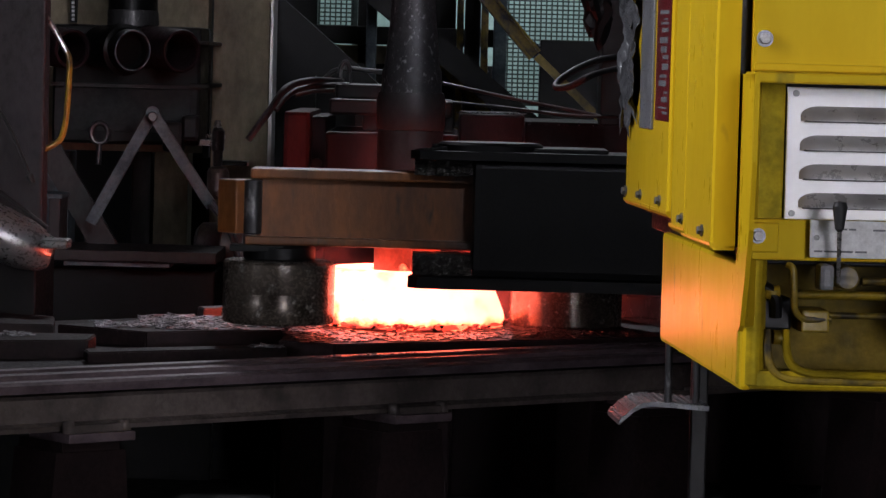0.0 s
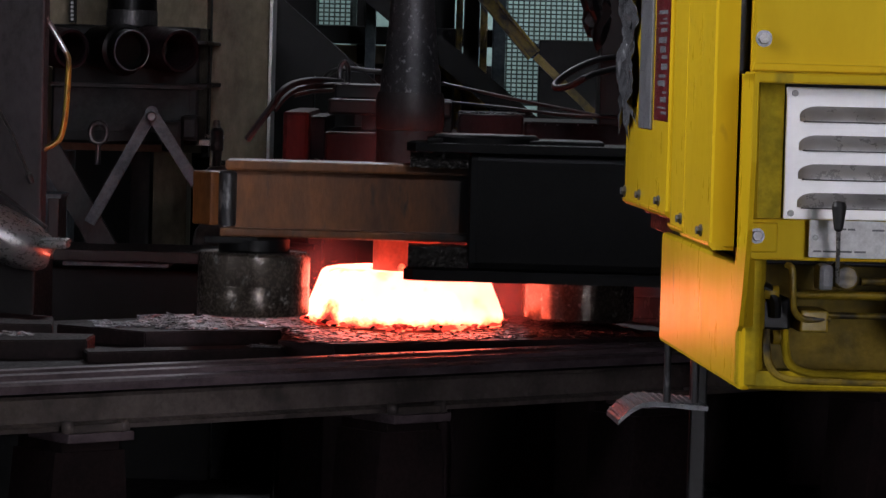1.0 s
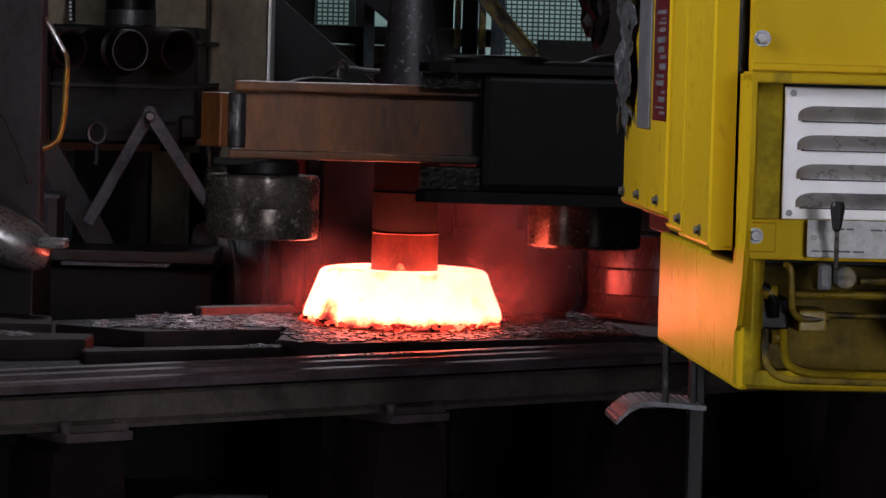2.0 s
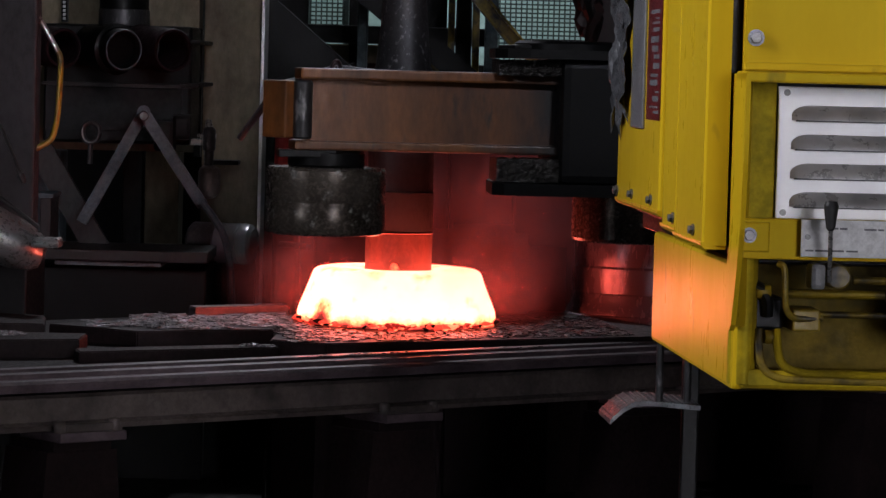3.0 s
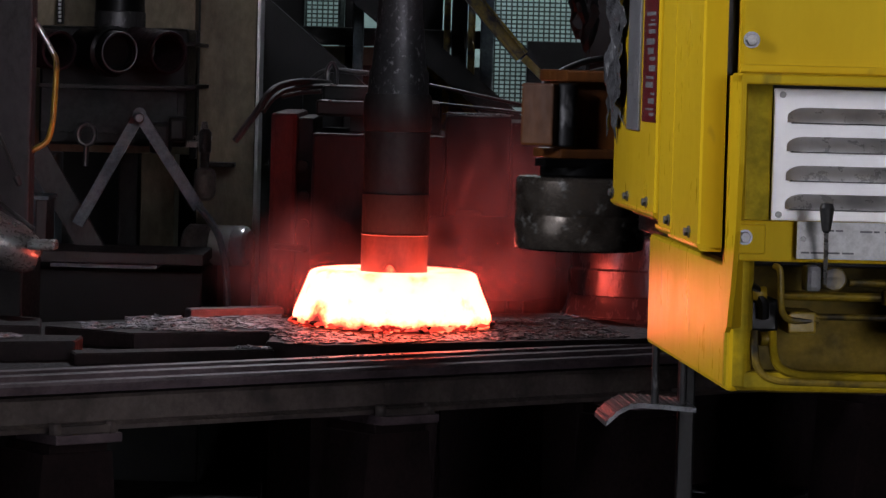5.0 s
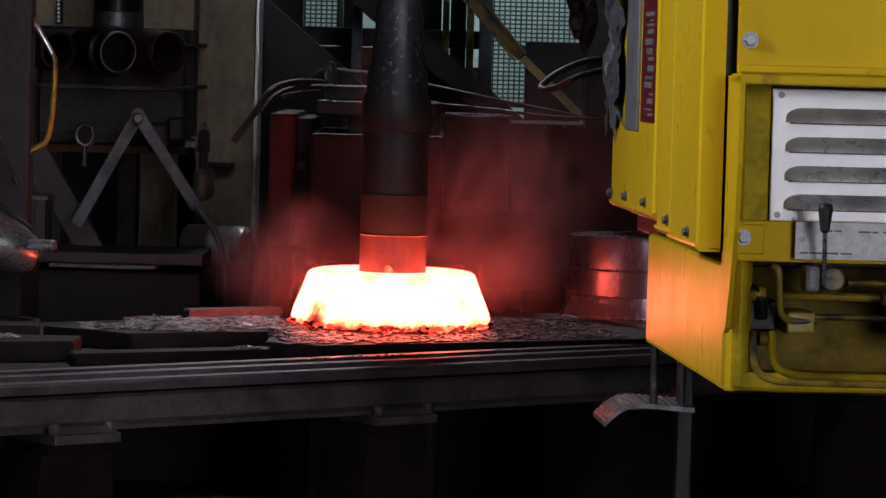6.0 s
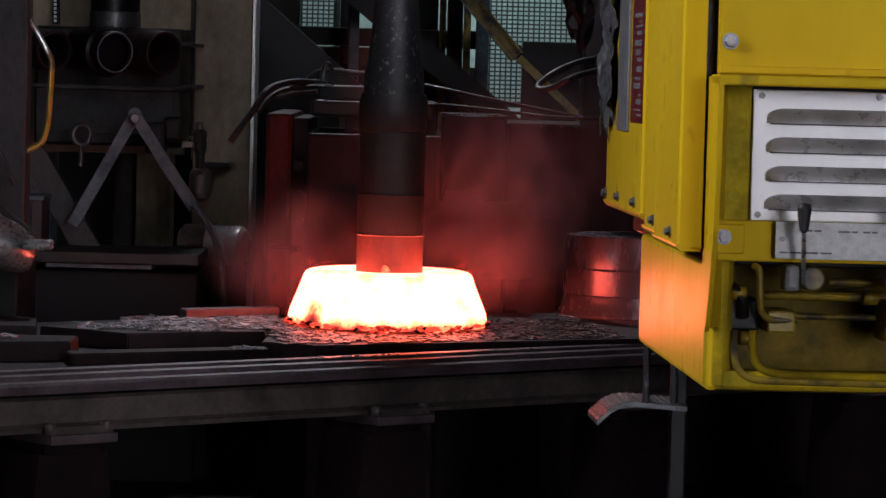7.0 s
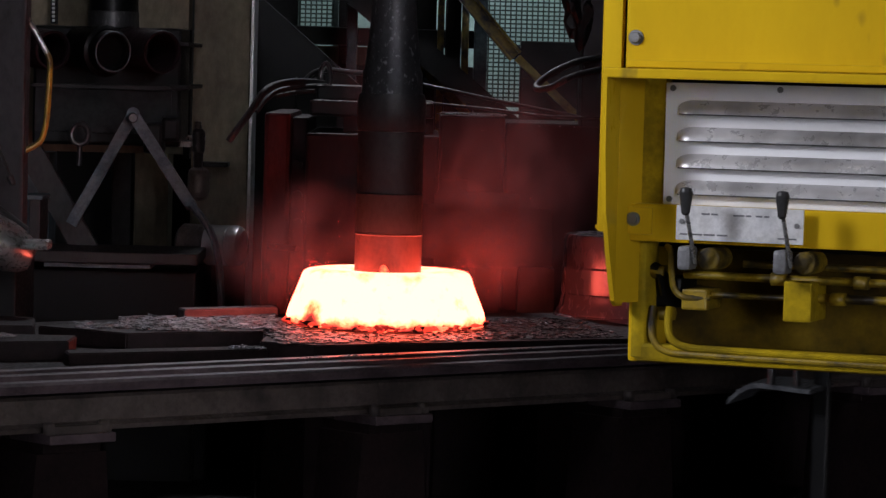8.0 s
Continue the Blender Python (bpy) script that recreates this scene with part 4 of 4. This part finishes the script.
# ---- yellow machine ----
def louvre(bm, x0, x1, z, y, height=0.036, out=0.026):
    """A pressed louvre: a hood that opens downwards, with closed rounded ends."""
    cols = []
    ends = [0.0, 0.02, 0.06, 0.12, 0.2, 0.3, 0.42, 0.56, 0.72, 0.88, 1.0]
    xs = [x0 + 0.045 * t for t in ends] + [x0 + (x1 - x0) * k / 8 for k in range(1, 8)] + [x1 - 0.045 * t for t in ends[::-1]]
    for x in xs:
        e = min(1.0, min(x - x0, x1 - x) / 0.045)
        k = math.sqrt(max(0.0, 1 - (1 - e) ** 2))
        row = [bm.verts.new((x, y, z + height * (0.35 + 0.65 * k) if e < 1 else z + height))]
        for a in (0.25, 0.5, 0.75, 1.0):
            row.append(bm.verts.new((x, y - out * k * math.sin(a * math.pi / 2) - 0.0005, z + height * (1 - a) * (0.35 + 0.65 * k))))
        row.append(bm.verts.new((x, y - out * k * 0.9 - 0.0002, z + 0.003)))
        cols.append(row)
    for a, b in zip(cols, cols[1:]):
        for k in range(5):
            bm.faces.new((a[k], a[k + 1], b[k + 1], b[k])).smooth = True
    return bm


def hex_bolt(parent, x, y, z, r=0.014, axis="y", material=None):
    a = Vector((x, y, z))
    d = Vector((0, -1, 0)) if axis == "y" else Vector((-1, 0, 0))
    ob = part("bolt", rod(rod(bm_new(), a, a + d * 0.004, r * 1.35, seg=20), a + d * 0.004, a + d * 0.014, r, seg=6, chamfer=0.002), material or BOLT, parent, "pale zinc-plated bolt")
    return ob


def yellow_machine():
    v = thing("handling_machine", "yellow industrial handling machine with louvred panel and control levers", "machine")
    v["deep"] = 1
    W = 1.7
    # lower box: side, bottom, back of the tray, front lip
    box_ = part("lower_box", box(bm_new(), 0.0, 0.03, 0.0, 0.945, 0.0, 0.312, 0.012), YELLOW, v, "scuffed yellow side of the lower box")
    part("tray_back", box(bm_new(), 0.03, W, 0.16, 0.945, 0.03, 0.3, 0.006), OILY_SHADED, v, "oily yellow back of the pipe tray, darkened for its depth")
    part("bottom_pan", box(bm_new(), 0.012, W, 0.006, 0.94, 0.0, 0.028, 0.008), OILY_SHADED, v)
    part("bottom_lip", box(bm_new(), 0.02, W, -0.004, 0.02, 0.004, 0.052, 0.01), MID_YELLOW, v)
    part("corner_post", rod(bm_new(), (0.03, 0.028, 0.006), (0.03, 0.028, 0.33), 0.034, seg=24, chamfer=0.01), MID_YELLOW, v)
    # near-black backing carries the shade of the slot
    part("slot_backing", box(bm_new(), 0.03, W, 0.1, 1.25, 0.3, 0.5, 0.004), BLACK, v)
    # side case of upright panels
    z1 = 1.3
    for y0, y1, x, zb in ((-0.028, 0.3, -0.086, 0.352), (0.304, 0.486, -0.08, 0.362), (0.49, 1.085, -0.086, 0.392)):
        pan = part("side_panel", prism(bm_new(), [(x, y0 + 0.01), (x + 0.006, y0 + 0.002), (x + 0.058, y0 - 0.006), (x + 0.058, y1), (x + 0.02, y1), (x + 0.006, y1 - 0.004), (x, y1 - 0.02)], "z", zb, z1), YELLOW, v)
        part("folded_lip", prism(bm_new(), [(x - 0.003, zb + 0.008), (x - 0.002, zb), (x + 0.008, zb - 0.01), (x + 0.058, zb - 0.01), (x + 0.058, zb + 0.004)], "y", y0, y1), YELLOW, pan)
        for dy in (-0.06,) if y1 - y0 < 0.4 else (-0.2, 0.06):
            hex_bolt(pan, x, (y0 + y1) / 2 + dy, zb + 0.03, 0.011, "x")
    part("case_core", box(bm_new(), -0.026, W, 0.035, 1.08, 0.36, z1, 0.006), BLACK, v)
    hex_bolt(v, -0.086, 1.06, 0.42, 0.012, "x")
    tape = part("tape_strip", box(bm_new(), -0.094, -0.086, 0.7, 0.86, 0.61, z1, 0.002), SILVER, v, "silver tape strip over a torn edge")
    sticker = part("sticker", box(bm_new(), -0.0885, -0.0855, 0.5, 0.675, 0.637, 0.975, 0.0), STICKER, v, "dark red warning sticker with worn lettering")
    rnd = random.Random(4)
    z = 0.655
    while z < 0.94:
        h = rnd.uniform(0.004, 0.018)
        y0 = 0.515 + rnd.uniform(0, 0.03)
        part("letter_bar", box(bm_new(), -0.0895, -0.0885, y0, y0 + rnd.uniform(0.03, 0.11), z, z + h), SILVER, sticker)
        z += h + rnd.uniform(0.006, 0.014)
    rag = bm_new()
    bmesh.ops.create_grid(rag, x_segments=14, y_segments=60, size=1)
    for w in rag.verts:
        x, y = w.co.x, w.co.y
        w.co = Vector((-0.104 - 0.028 * noise.noise((x * 1.5, y * 3.5, 3)) - 0.012 * noise.noise((x * 4, y * 11, 8)), 1.0 + 0.1 * x * (1 + 0.55 * noise.noise((y * 3, 0, 0)) + 0.15 * noise.noise((y * 9, x, 2))), 0.9 + 0.28 * y + 0.11 * noise.noise((x * 5, 0, 7)) * (1 - y)))
    bmesh.ops.solidify(rag, geom=rag.faces[:], thickness=0.004)
    part("torn_sheet", rag, TORN, v, "torn grey plastic sheet hanging at the edge")
    # front: hood, upper panel, cheek, recess
    part("upper_panel", box(bm_new(), 0.0, W, -0.075, 0.0, 0.774, z1, 0.006), YELLOW, v, "plain yellow upper cover panel")
    part("panel_fold", box(bm_new(), 0.0, W, -0.079, -0.07, 0.777, 0.796, 0.003), YELLOW, v)
    # near-black strip stands for the shade in the gap
    part("gap_strip", box(bm_new(), -0.027, 0.002, -0.01, 0.035, 0.35, z1, 0.0), BLACK, v)
    part("front_stile", box(bm_new(), -0.004, 0.002, -0.073, -0.05, 0.774, z1, 0.002), YELLOW, v)
    part("hood", box(bm_new(), -0.02, W, -0.226, -0.07, 0.748, 0.774, 0.005), YELLOW, v, "yellow rain hood over the louvres")
    part("cheek", prism(bm_new(), [(-0.226, 0.768), (-0.222, 0.56), (-0.2, 0.4), (-0.15, 0.27), (-0.1, 0.165), (-0.075, 0.15), (-0.03, 0.15), (0.0, 0.2), (0.0, 0.768)], "x", -0.02, -0.008), YELLOW, v, "curved yellow cheek plate")
    # darker yellow puts the recess shading into the jamb's colour
    part("jamb", box(bm_new(), -0.008, 0.09, -0.004, 0.03, 0.33, 0.756, 0.004), MID_YELLOW, v)
    part("jamb_fillet", prism(bm_new(), [(-0.008, -0.1), (0.03, -0.004), (-0.008, -0.004)], "z", 0.16, 0.756), YELLOW, v)
    lou = part("louvre_panel", box(bm_new(), 0.092, 1.42, -0.017, -0.005, 0.421, 0.74, 0.003), ALU, v, "galvanised louvre panel with four pressed slots")
    for z in (0.45, 0.519, 0.589, 0.659):
        part("louvre", louvre(bm_new(), 0.125, 1.38, z, -0.0175), LOUVRE, lou)
        # dark strip painted in for the shade under each louvre
        part("slot", box(bm_new(), 0.135, 1.37, -0.036, -0.018, z - 0.003, z + 0.0015), SLOT_SHADE, lou)
    for x, z in ((0.11, 0.435), (0.112, 0.725), (0.4, 0.728), (0.7, 0.728)):
        part("screw", rod(bm_new(), (x, -0.017, z), (x, -0.022, z), 0.008, seg=12), BOLT, lou)
    part("under_strip", box(bm_new(), 0.0, W, -0.045, 0.02, 0.322, 0.421, 0.004), YELLOW, v)
    tab = part("corner_tab", box(bm_new(), 0.0, 0.075, -0.056, -0.045, 0.34, 0.412, 0.004), YELLOW, v)
    hex_bolt(tab, 0.024, -0.056, 0.38)
    hex_bolt(v, 0.023, -0.075, 0.854, 0.015)
    hex_bolt(v, 1.1, -0.075, 0.854, 0.015)
    plate_ = part("instruction_plate", box(bm_new(), 0.147, 0.487, -0.077, -0.071, 0.332, 0.422, 0.001), WHITE, v, "white instruction plate with small unreadable lettering")
    for x, z, w in ((0.215, 0.399, 0.022), (0.241, 0.399, 0.018), (0.3, 0.398, 0.03), (0.334, 0.398, 0.014), (0.36, 0.398, 0.018), (0.382, 0.398, 0.014), (0.158, 0.345, 0.02), (0.182, 0.345, 0.036), (0.222, 0.345, 0.03), (0.258, 0.345, 0.028), (0.42, 0.343, 0.02), (0.444, 0.343, 0.026)):
        part("letter_bar", box(bm_new(), x, x + w, -0.0785, -0.077, z, z + 0.0045), FAINT, plate_)
    for x in (0.163, 0.47):
        part("screw", rod(bm_new(), (x, -0.077, 0.38), (x, -0.081, 0.38), 0.007, seg=12), BOLT, plate_)
    for x in (0.2, 0.455):
        lev = part("control_lever", tube(bm_new(), [(x + 0.012, -0.115, 0.275), (x + 0.006, -0.15, 0.35), (x, -0.18, 0.42)], 0.0055), BRIGHT, v, "thin steel lever rod")
        part("knob", lathe(bm_new(), [(0.006, 0.0), (0.011, 0.006), (0.017, 0.05), (0.018, 0.06), (0.014, 0.07), (0.0, 0.073)], (x, -0.18, 0.4), 20), RUBBER, lev, "black tapered lever knob")
        part("clevis", box(bm_new(), x - 0.035, x + 0.002, -0.13, -0.05, 0.255, 0.318, 0.012), GREY, lev, "grey rounded valve end")
        part("spool", rod(bm_new(), (x + 0.04, -0.09, 0.285), (x + 0.04, 0.03, 0.285), 0.03, seg=20, chamfer=0.004), GRIMY, lev)
    # pipework in the tray
    for x0, x1, z, r, m in ((0.14, W, 0.235, 0.011, GRIMY), (0.16, 0.42, 0.185, 0.008, YELLOW), (0.47, W, 0.19, 0.012, GRIMY), (0.3, W, 0.27, 0.01, GRIMY)):
        part("pipe", rod(bm_new(), (x0, 0.03, z), (x1, 0.03, z), r, seg=14), GRIMY, v)
    part("valve_block", box(bm_new(), 0.05, 0.13, 0.03, 0.13, 0.145, 0.225, 0.008), BLACK, v)
    part("valve_block", box(bm_new(), 0.145, 0.215, 0.0, 0.09, 0.145, 0.2, 0.006), GRIMY, v)
    part("valve_block", box(bm_new(), 0.43, 0.505, -0.04, 0.08, 0.13, 0.235, 0.006), MID_YELLOW, v)
    for x, z in ((0.075, 0.24), (0.1, 0.13), (0.4, 0.235), (0.56, 0.19), (0.62, 0.235)):
        part("union_nut", rod(bm_new(), (x - 0.018, 0.02, z), (x + 0.018, 0.02, z), 0.019, seg=6), GRIMY, v)
    part("bent_pipe", tube(bm_new(), [(0.065, 0.01, 0.15), (0.066, 0.0, 0.1), (0.075, -0.004, 0.06), (0.11, -0.006, 0.034), (0.2, -0.006, 0.028), (0.6, -0.006, 0.026), (1.6, -0.006, 0.026)], 0.0095), GRIMY, v)
    part("bent_pipe", tube(bm_new(), [(0.11, 0.01, 0.15), (0.112, 0.0, 0.1), (0.125, -0.006, 0.066), (0.165, -0.008, 0.048), (0.26, -0.008, 0.044), (0.7, -0.008, 0.04), (1.6, -0.008, 0.04)], 0.0105), MID_YELLOW, v)
    part("bent_pipe", tube(bm_new(), [(0.105, -0.01, 0.31), (0.118, -0.02, 0.3), (0.122, -0.02, 0.25), (0.128, -0.01, 0.2), (0.155, 0.0, 0.178), (0.22, 0.01, 0.178)], 0.0085), GRIMY, v)
    part("elbow", tube(bm_new(), [(0.03, 0.03, 0.24), (0.06, 0.02, 0.25), (0.085, 0.02, 0.225), (0.09, 0.03, 0.18)], 0.016), BLACK, v)
    # undercarriage
    part("support_post", box(bm_new(), 0.11, 0.16, 1.0, 1.02, -1.113, 0.4, 0.006), BLACK, v)
    part("support_post", box(bm_new(), 1.2, 1.6, 0.5, 0.9, -1.113, 0.0, 0.01), BLACK, v)
    for x in (0.02, 0.1):
        part("bracket_rod", rod(bm_new(), (x, 0.9, -0.17), (x, 0.9, 0.005), 0.011), STEEL, v)
    step = bm_new()
    prof = [(-0.117, -0.225), (-0.08, -0.19), (-0.05, -0.174), (-0.015, -0.17), (0.03, -0.172), (0.08, -0.176), (0.14, -0.18)]
    prism(step, prof + [(x, z - 0.014) for x, z in prof[::-1]], "y", 0.9, 1.08)
    st = part("step_plate", step, STEP, v, "bent ribbed steel step plate")
    for k in range(12):
        x = -0.108 + k * 0.0205
        z = next(za + (zb - za) * (x - xa) / (xb - xa) for (xa, za), (xb, zb) in zip(prof, prof[1:]) if xa <= x <= xb)
        part("rib", box(bm_new(), x - 0.003, x + 0.003, 0.9, 1.08, z - 0.003, z + 0.003, 0.001), STEP, st)
    return v


TRUCK = yellow_machine()


# ---- smoke ----
def smoke_material():
    m = bpy.data.materials.new("red_tinted_smoke")
    m.use_nodes = True
    n, link = m.node_tree.nodes, m.node_tree.links.new
    n.remove(n["Principled BSDF"])
    tc = n.new("ShaderNodeTexCoord")
    oi = n.new("ShaderNodeObjectInfo")
    mp = n.new("ShaderNodeMapping")
    mp.inputs["Scale"].default_value = (3.2, 3.2, 1.7)
    sh = n.new("ShaderNodeVectorMath")
    sh.operation = "SCALE"
    sh.inputs[0].default_value = (9.0, 4.0, 6.0)
    link(oi.outputs["Random"], sh.inputs["Scale"])
    link(sh.outputs[0], mp.inputs["Location"])
    link(tc.outputs["Object"], mp.inputs[0])
    t = n.new("ShaderNodeTexNoise")
    t.inputs["Scale"].default_value, t.inputs["Detail"].default_value, t.inputs["Distortion"].default_value = 1.6, 5, 1.2
    link(mp.outputs[0], t.inputs["Vector"])
    cloud = n.new("ShaderNodeMapRange")
    cloud.inputs[1].default_value, cloud.inputs[2].default_value = 0.28, 0.82
    link(t.outputs[0], cloud.inputs[0])
    uv = n.new("ShaderNodeVectorMath")
    uv.operation = "SUBTRACT"
    uv.inputs[1].default_value = (0.5, 0.5, 0)
    link(tc.outputs["UV"], uv.inputs[0])
    ln = n.new("ShaderNodeVectorMath")
    ln.operation = "LENGTH"
    link(uv.outputs[0], ln.inputs[0])
    edge = n.new("ShaderNodeMapRange")
    edge.interpolation_type = "SMOOTHSTEP"
    edge.inputs[1].default_value, edge.inputs[2].default_value, edge.inputs[3].default_value, edge.inputs[4].default_value = 0.04, 0.49, 0.4, 0.0
    link(ln.outputs["Value"], edge.inputs[0])
    mul = n.new("ShaderNodeMath")
    mul.operation = "MULTIPLY"
    link(cloud.outputs[0], mul.inputs[0])
    link(edge.outputs[0], mul.inputs[1])
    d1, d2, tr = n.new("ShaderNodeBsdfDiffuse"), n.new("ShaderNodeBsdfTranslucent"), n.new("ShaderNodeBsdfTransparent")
    # reddish tint puts the ring's glow and bloom into the smoke's colour
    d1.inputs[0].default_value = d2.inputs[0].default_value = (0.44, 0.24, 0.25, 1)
    both, mix = n.new("ShaderNodeMixShader"), n.new("ShaderNodeMixShader")
    link(d1.outputs[0], both.inputs[1])
    link(d2.outputs[0], both.inputs[2])
    link(mul.outputs[0], mix.inputs[0])
    link(tr.outputs[0], mix.inputs[1])
    link(both.outputs[0], mix.inputs[2])
    link(mix.outputs[0], n["Material Output"].inputs[0])
    return m


SMOKE = smoke_material()


def wisp(x, y, z, wide, high, seed):
    """A thin veil of smoke, billowing in depth."""
    bm = bm_new()
    uv = bm.loops.layers.uv.new("veil")
    n = 18
    grid = [[bm.verts.new(((i / n - 0.5) * wide, 0.14 * wide * noise.noise((i / n * 2.2, j / n * 2.2, seed * 3.1)), (j / n - 0.5) * high)) for i in range(n + 1)] for j in range(n + 1)]
    for j in range(n):
        for i in range(n):
            f = bm.faces.new((grid[j][i], grid[j][i + 1], grid[j + 1][i + 1], grid[j + 1][i]))
            f.smooth = True
            for loop, (a, b) in zip(f.loops, ((i, j), (i + 1, j), (i + 1, j + 1), (i, j + 1))):
                loop[uv].uv = (a / n, b / n)
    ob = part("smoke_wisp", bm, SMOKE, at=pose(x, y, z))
    return tagged(ob, "thin veil of smoke, tinted red for the glow of the hot ring", "smoke", "smoke over the ring", "stuff")


WISPS = []
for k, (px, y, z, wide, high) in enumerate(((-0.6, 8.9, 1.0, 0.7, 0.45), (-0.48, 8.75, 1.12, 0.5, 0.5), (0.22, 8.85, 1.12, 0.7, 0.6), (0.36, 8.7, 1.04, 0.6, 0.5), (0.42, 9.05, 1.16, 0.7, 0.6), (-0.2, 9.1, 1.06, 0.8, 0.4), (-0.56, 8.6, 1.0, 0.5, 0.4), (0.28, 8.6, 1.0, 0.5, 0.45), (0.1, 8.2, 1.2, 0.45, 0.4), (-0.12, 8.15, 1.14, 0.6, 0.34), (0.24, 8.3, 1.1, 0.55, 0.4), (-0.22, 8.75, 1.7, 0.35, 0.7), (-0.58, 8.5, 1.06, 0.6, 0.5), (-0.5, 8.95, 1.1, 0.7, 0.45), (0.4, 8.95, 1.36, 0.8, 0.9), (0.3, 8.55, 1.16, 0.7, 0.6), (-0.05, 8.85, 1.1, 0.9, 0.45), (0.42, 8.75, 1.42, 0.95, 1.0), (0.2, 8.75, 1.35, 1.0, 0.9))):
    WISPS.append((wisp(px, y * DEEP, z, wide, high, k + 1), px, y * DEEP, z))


def motions():
    # seconds, x, y, z, turn of the gripper
    rows = [(0.0, -0.694, 8.06, 0.935, 0), (0.5, -0.706, 8.06, 0.935, 0), (0.85, -0.706, 8.06, 0.937, 0), (1.0, -0.706, 8.06, 0.964, 0),
            (1.1, -0.706, 8.06, 1.003, 0), (1.2, -0.706, 8.06, 1.042, 0), (1.4, -0.706, 8.06, 1.113, 0), (1.5, -0.706, 8.06, 1.147, 0),
            (1.7, -0.7, 8.04, 1.204, 0.3), (2.2, -0.61, 7.9, 1.278, 1.5), (2.8, -0.432, 7.65, 1.298, 4), (3.0, -0.379, 7.55, 1.304, 5),
            (3.5, -0.193, 7.39, 1.318, 8), (4.0, 0.013, 7.21, 1.315, 10), (4.5, 0.247, 7.05, 1.304, 12),
            (4.7, 0.350, 6.99, 1.304, 12.5), (5.8, 0.85, 6.95, 1.305, 13), (6.6, 1.25, 7.0, 1.305, 13), (8.0, 1.5, 7.05, 1.305, 13)]

    def placed(x, y, z, a):
        m = pose(x, y, z, 0, 0, a)
        c = m @ Vector((0.3, 0, 0.4))
        d = sited(c, c)
        return pose(x + d.x, y * DEEP, z + d.z, 0, 0, math.degrees(math.atan(DEEP * math.tan(radians(a)))))

    walk(GRIPPER, [(t, placed(x, y, z, a)) for t, x, y, z, a in rows])
    walk(JAW, [(t, pose(x, 0, 0)) for t, x in ((0.0, 0.079), (0.1, 0.057), (0.2, 0.033), (0.3, 0.012), (0.4, -0.008), (0.5, -0.012), (0.8, -0.004), (1.0, 0.0), (8.0, 0.0))])
    walk(BACK_JAW, [(t, pose(x, 0, 0)) for t, x in ((0.0, -0.065), (0.2, -0.03), (0.4, 0.0), (8.0, 0.0))])
    rest = (0.7265, 8.312, 1.136, 3.9)
    rows = [(0.0, *rest), (6.6, *rest), (6.8, 0.718, 8.32, 1.135, 3.7), (7.0, 0.693, 8.37, 1.133, 2.9), (7.5, 0.566, 8.72, 1.139, -4.6), (8.0, 0.54, 9.05, 1.142, -20.5)]
    walk(TRUCK, [(t, pose(x, y, z, 0, 0, a)) for t, x, y, z, a in rows])
    for k, (ob, x, y, z) in enumerate(WISPS):
        up = 0.02 + 0.012 * (k % 3)
        walk(ob, [(t, pose(x + 0.03 * math.sin(t * 0.8 + k), y, z - 4 * up + up * t, 0, 0, 8 * math.sin(t * 0.5 + k))) for t in (0.0, 1.0, 2.0, 3.0, 4.0, 5.0, 6.0, 7.0, 8.0)])


motions()
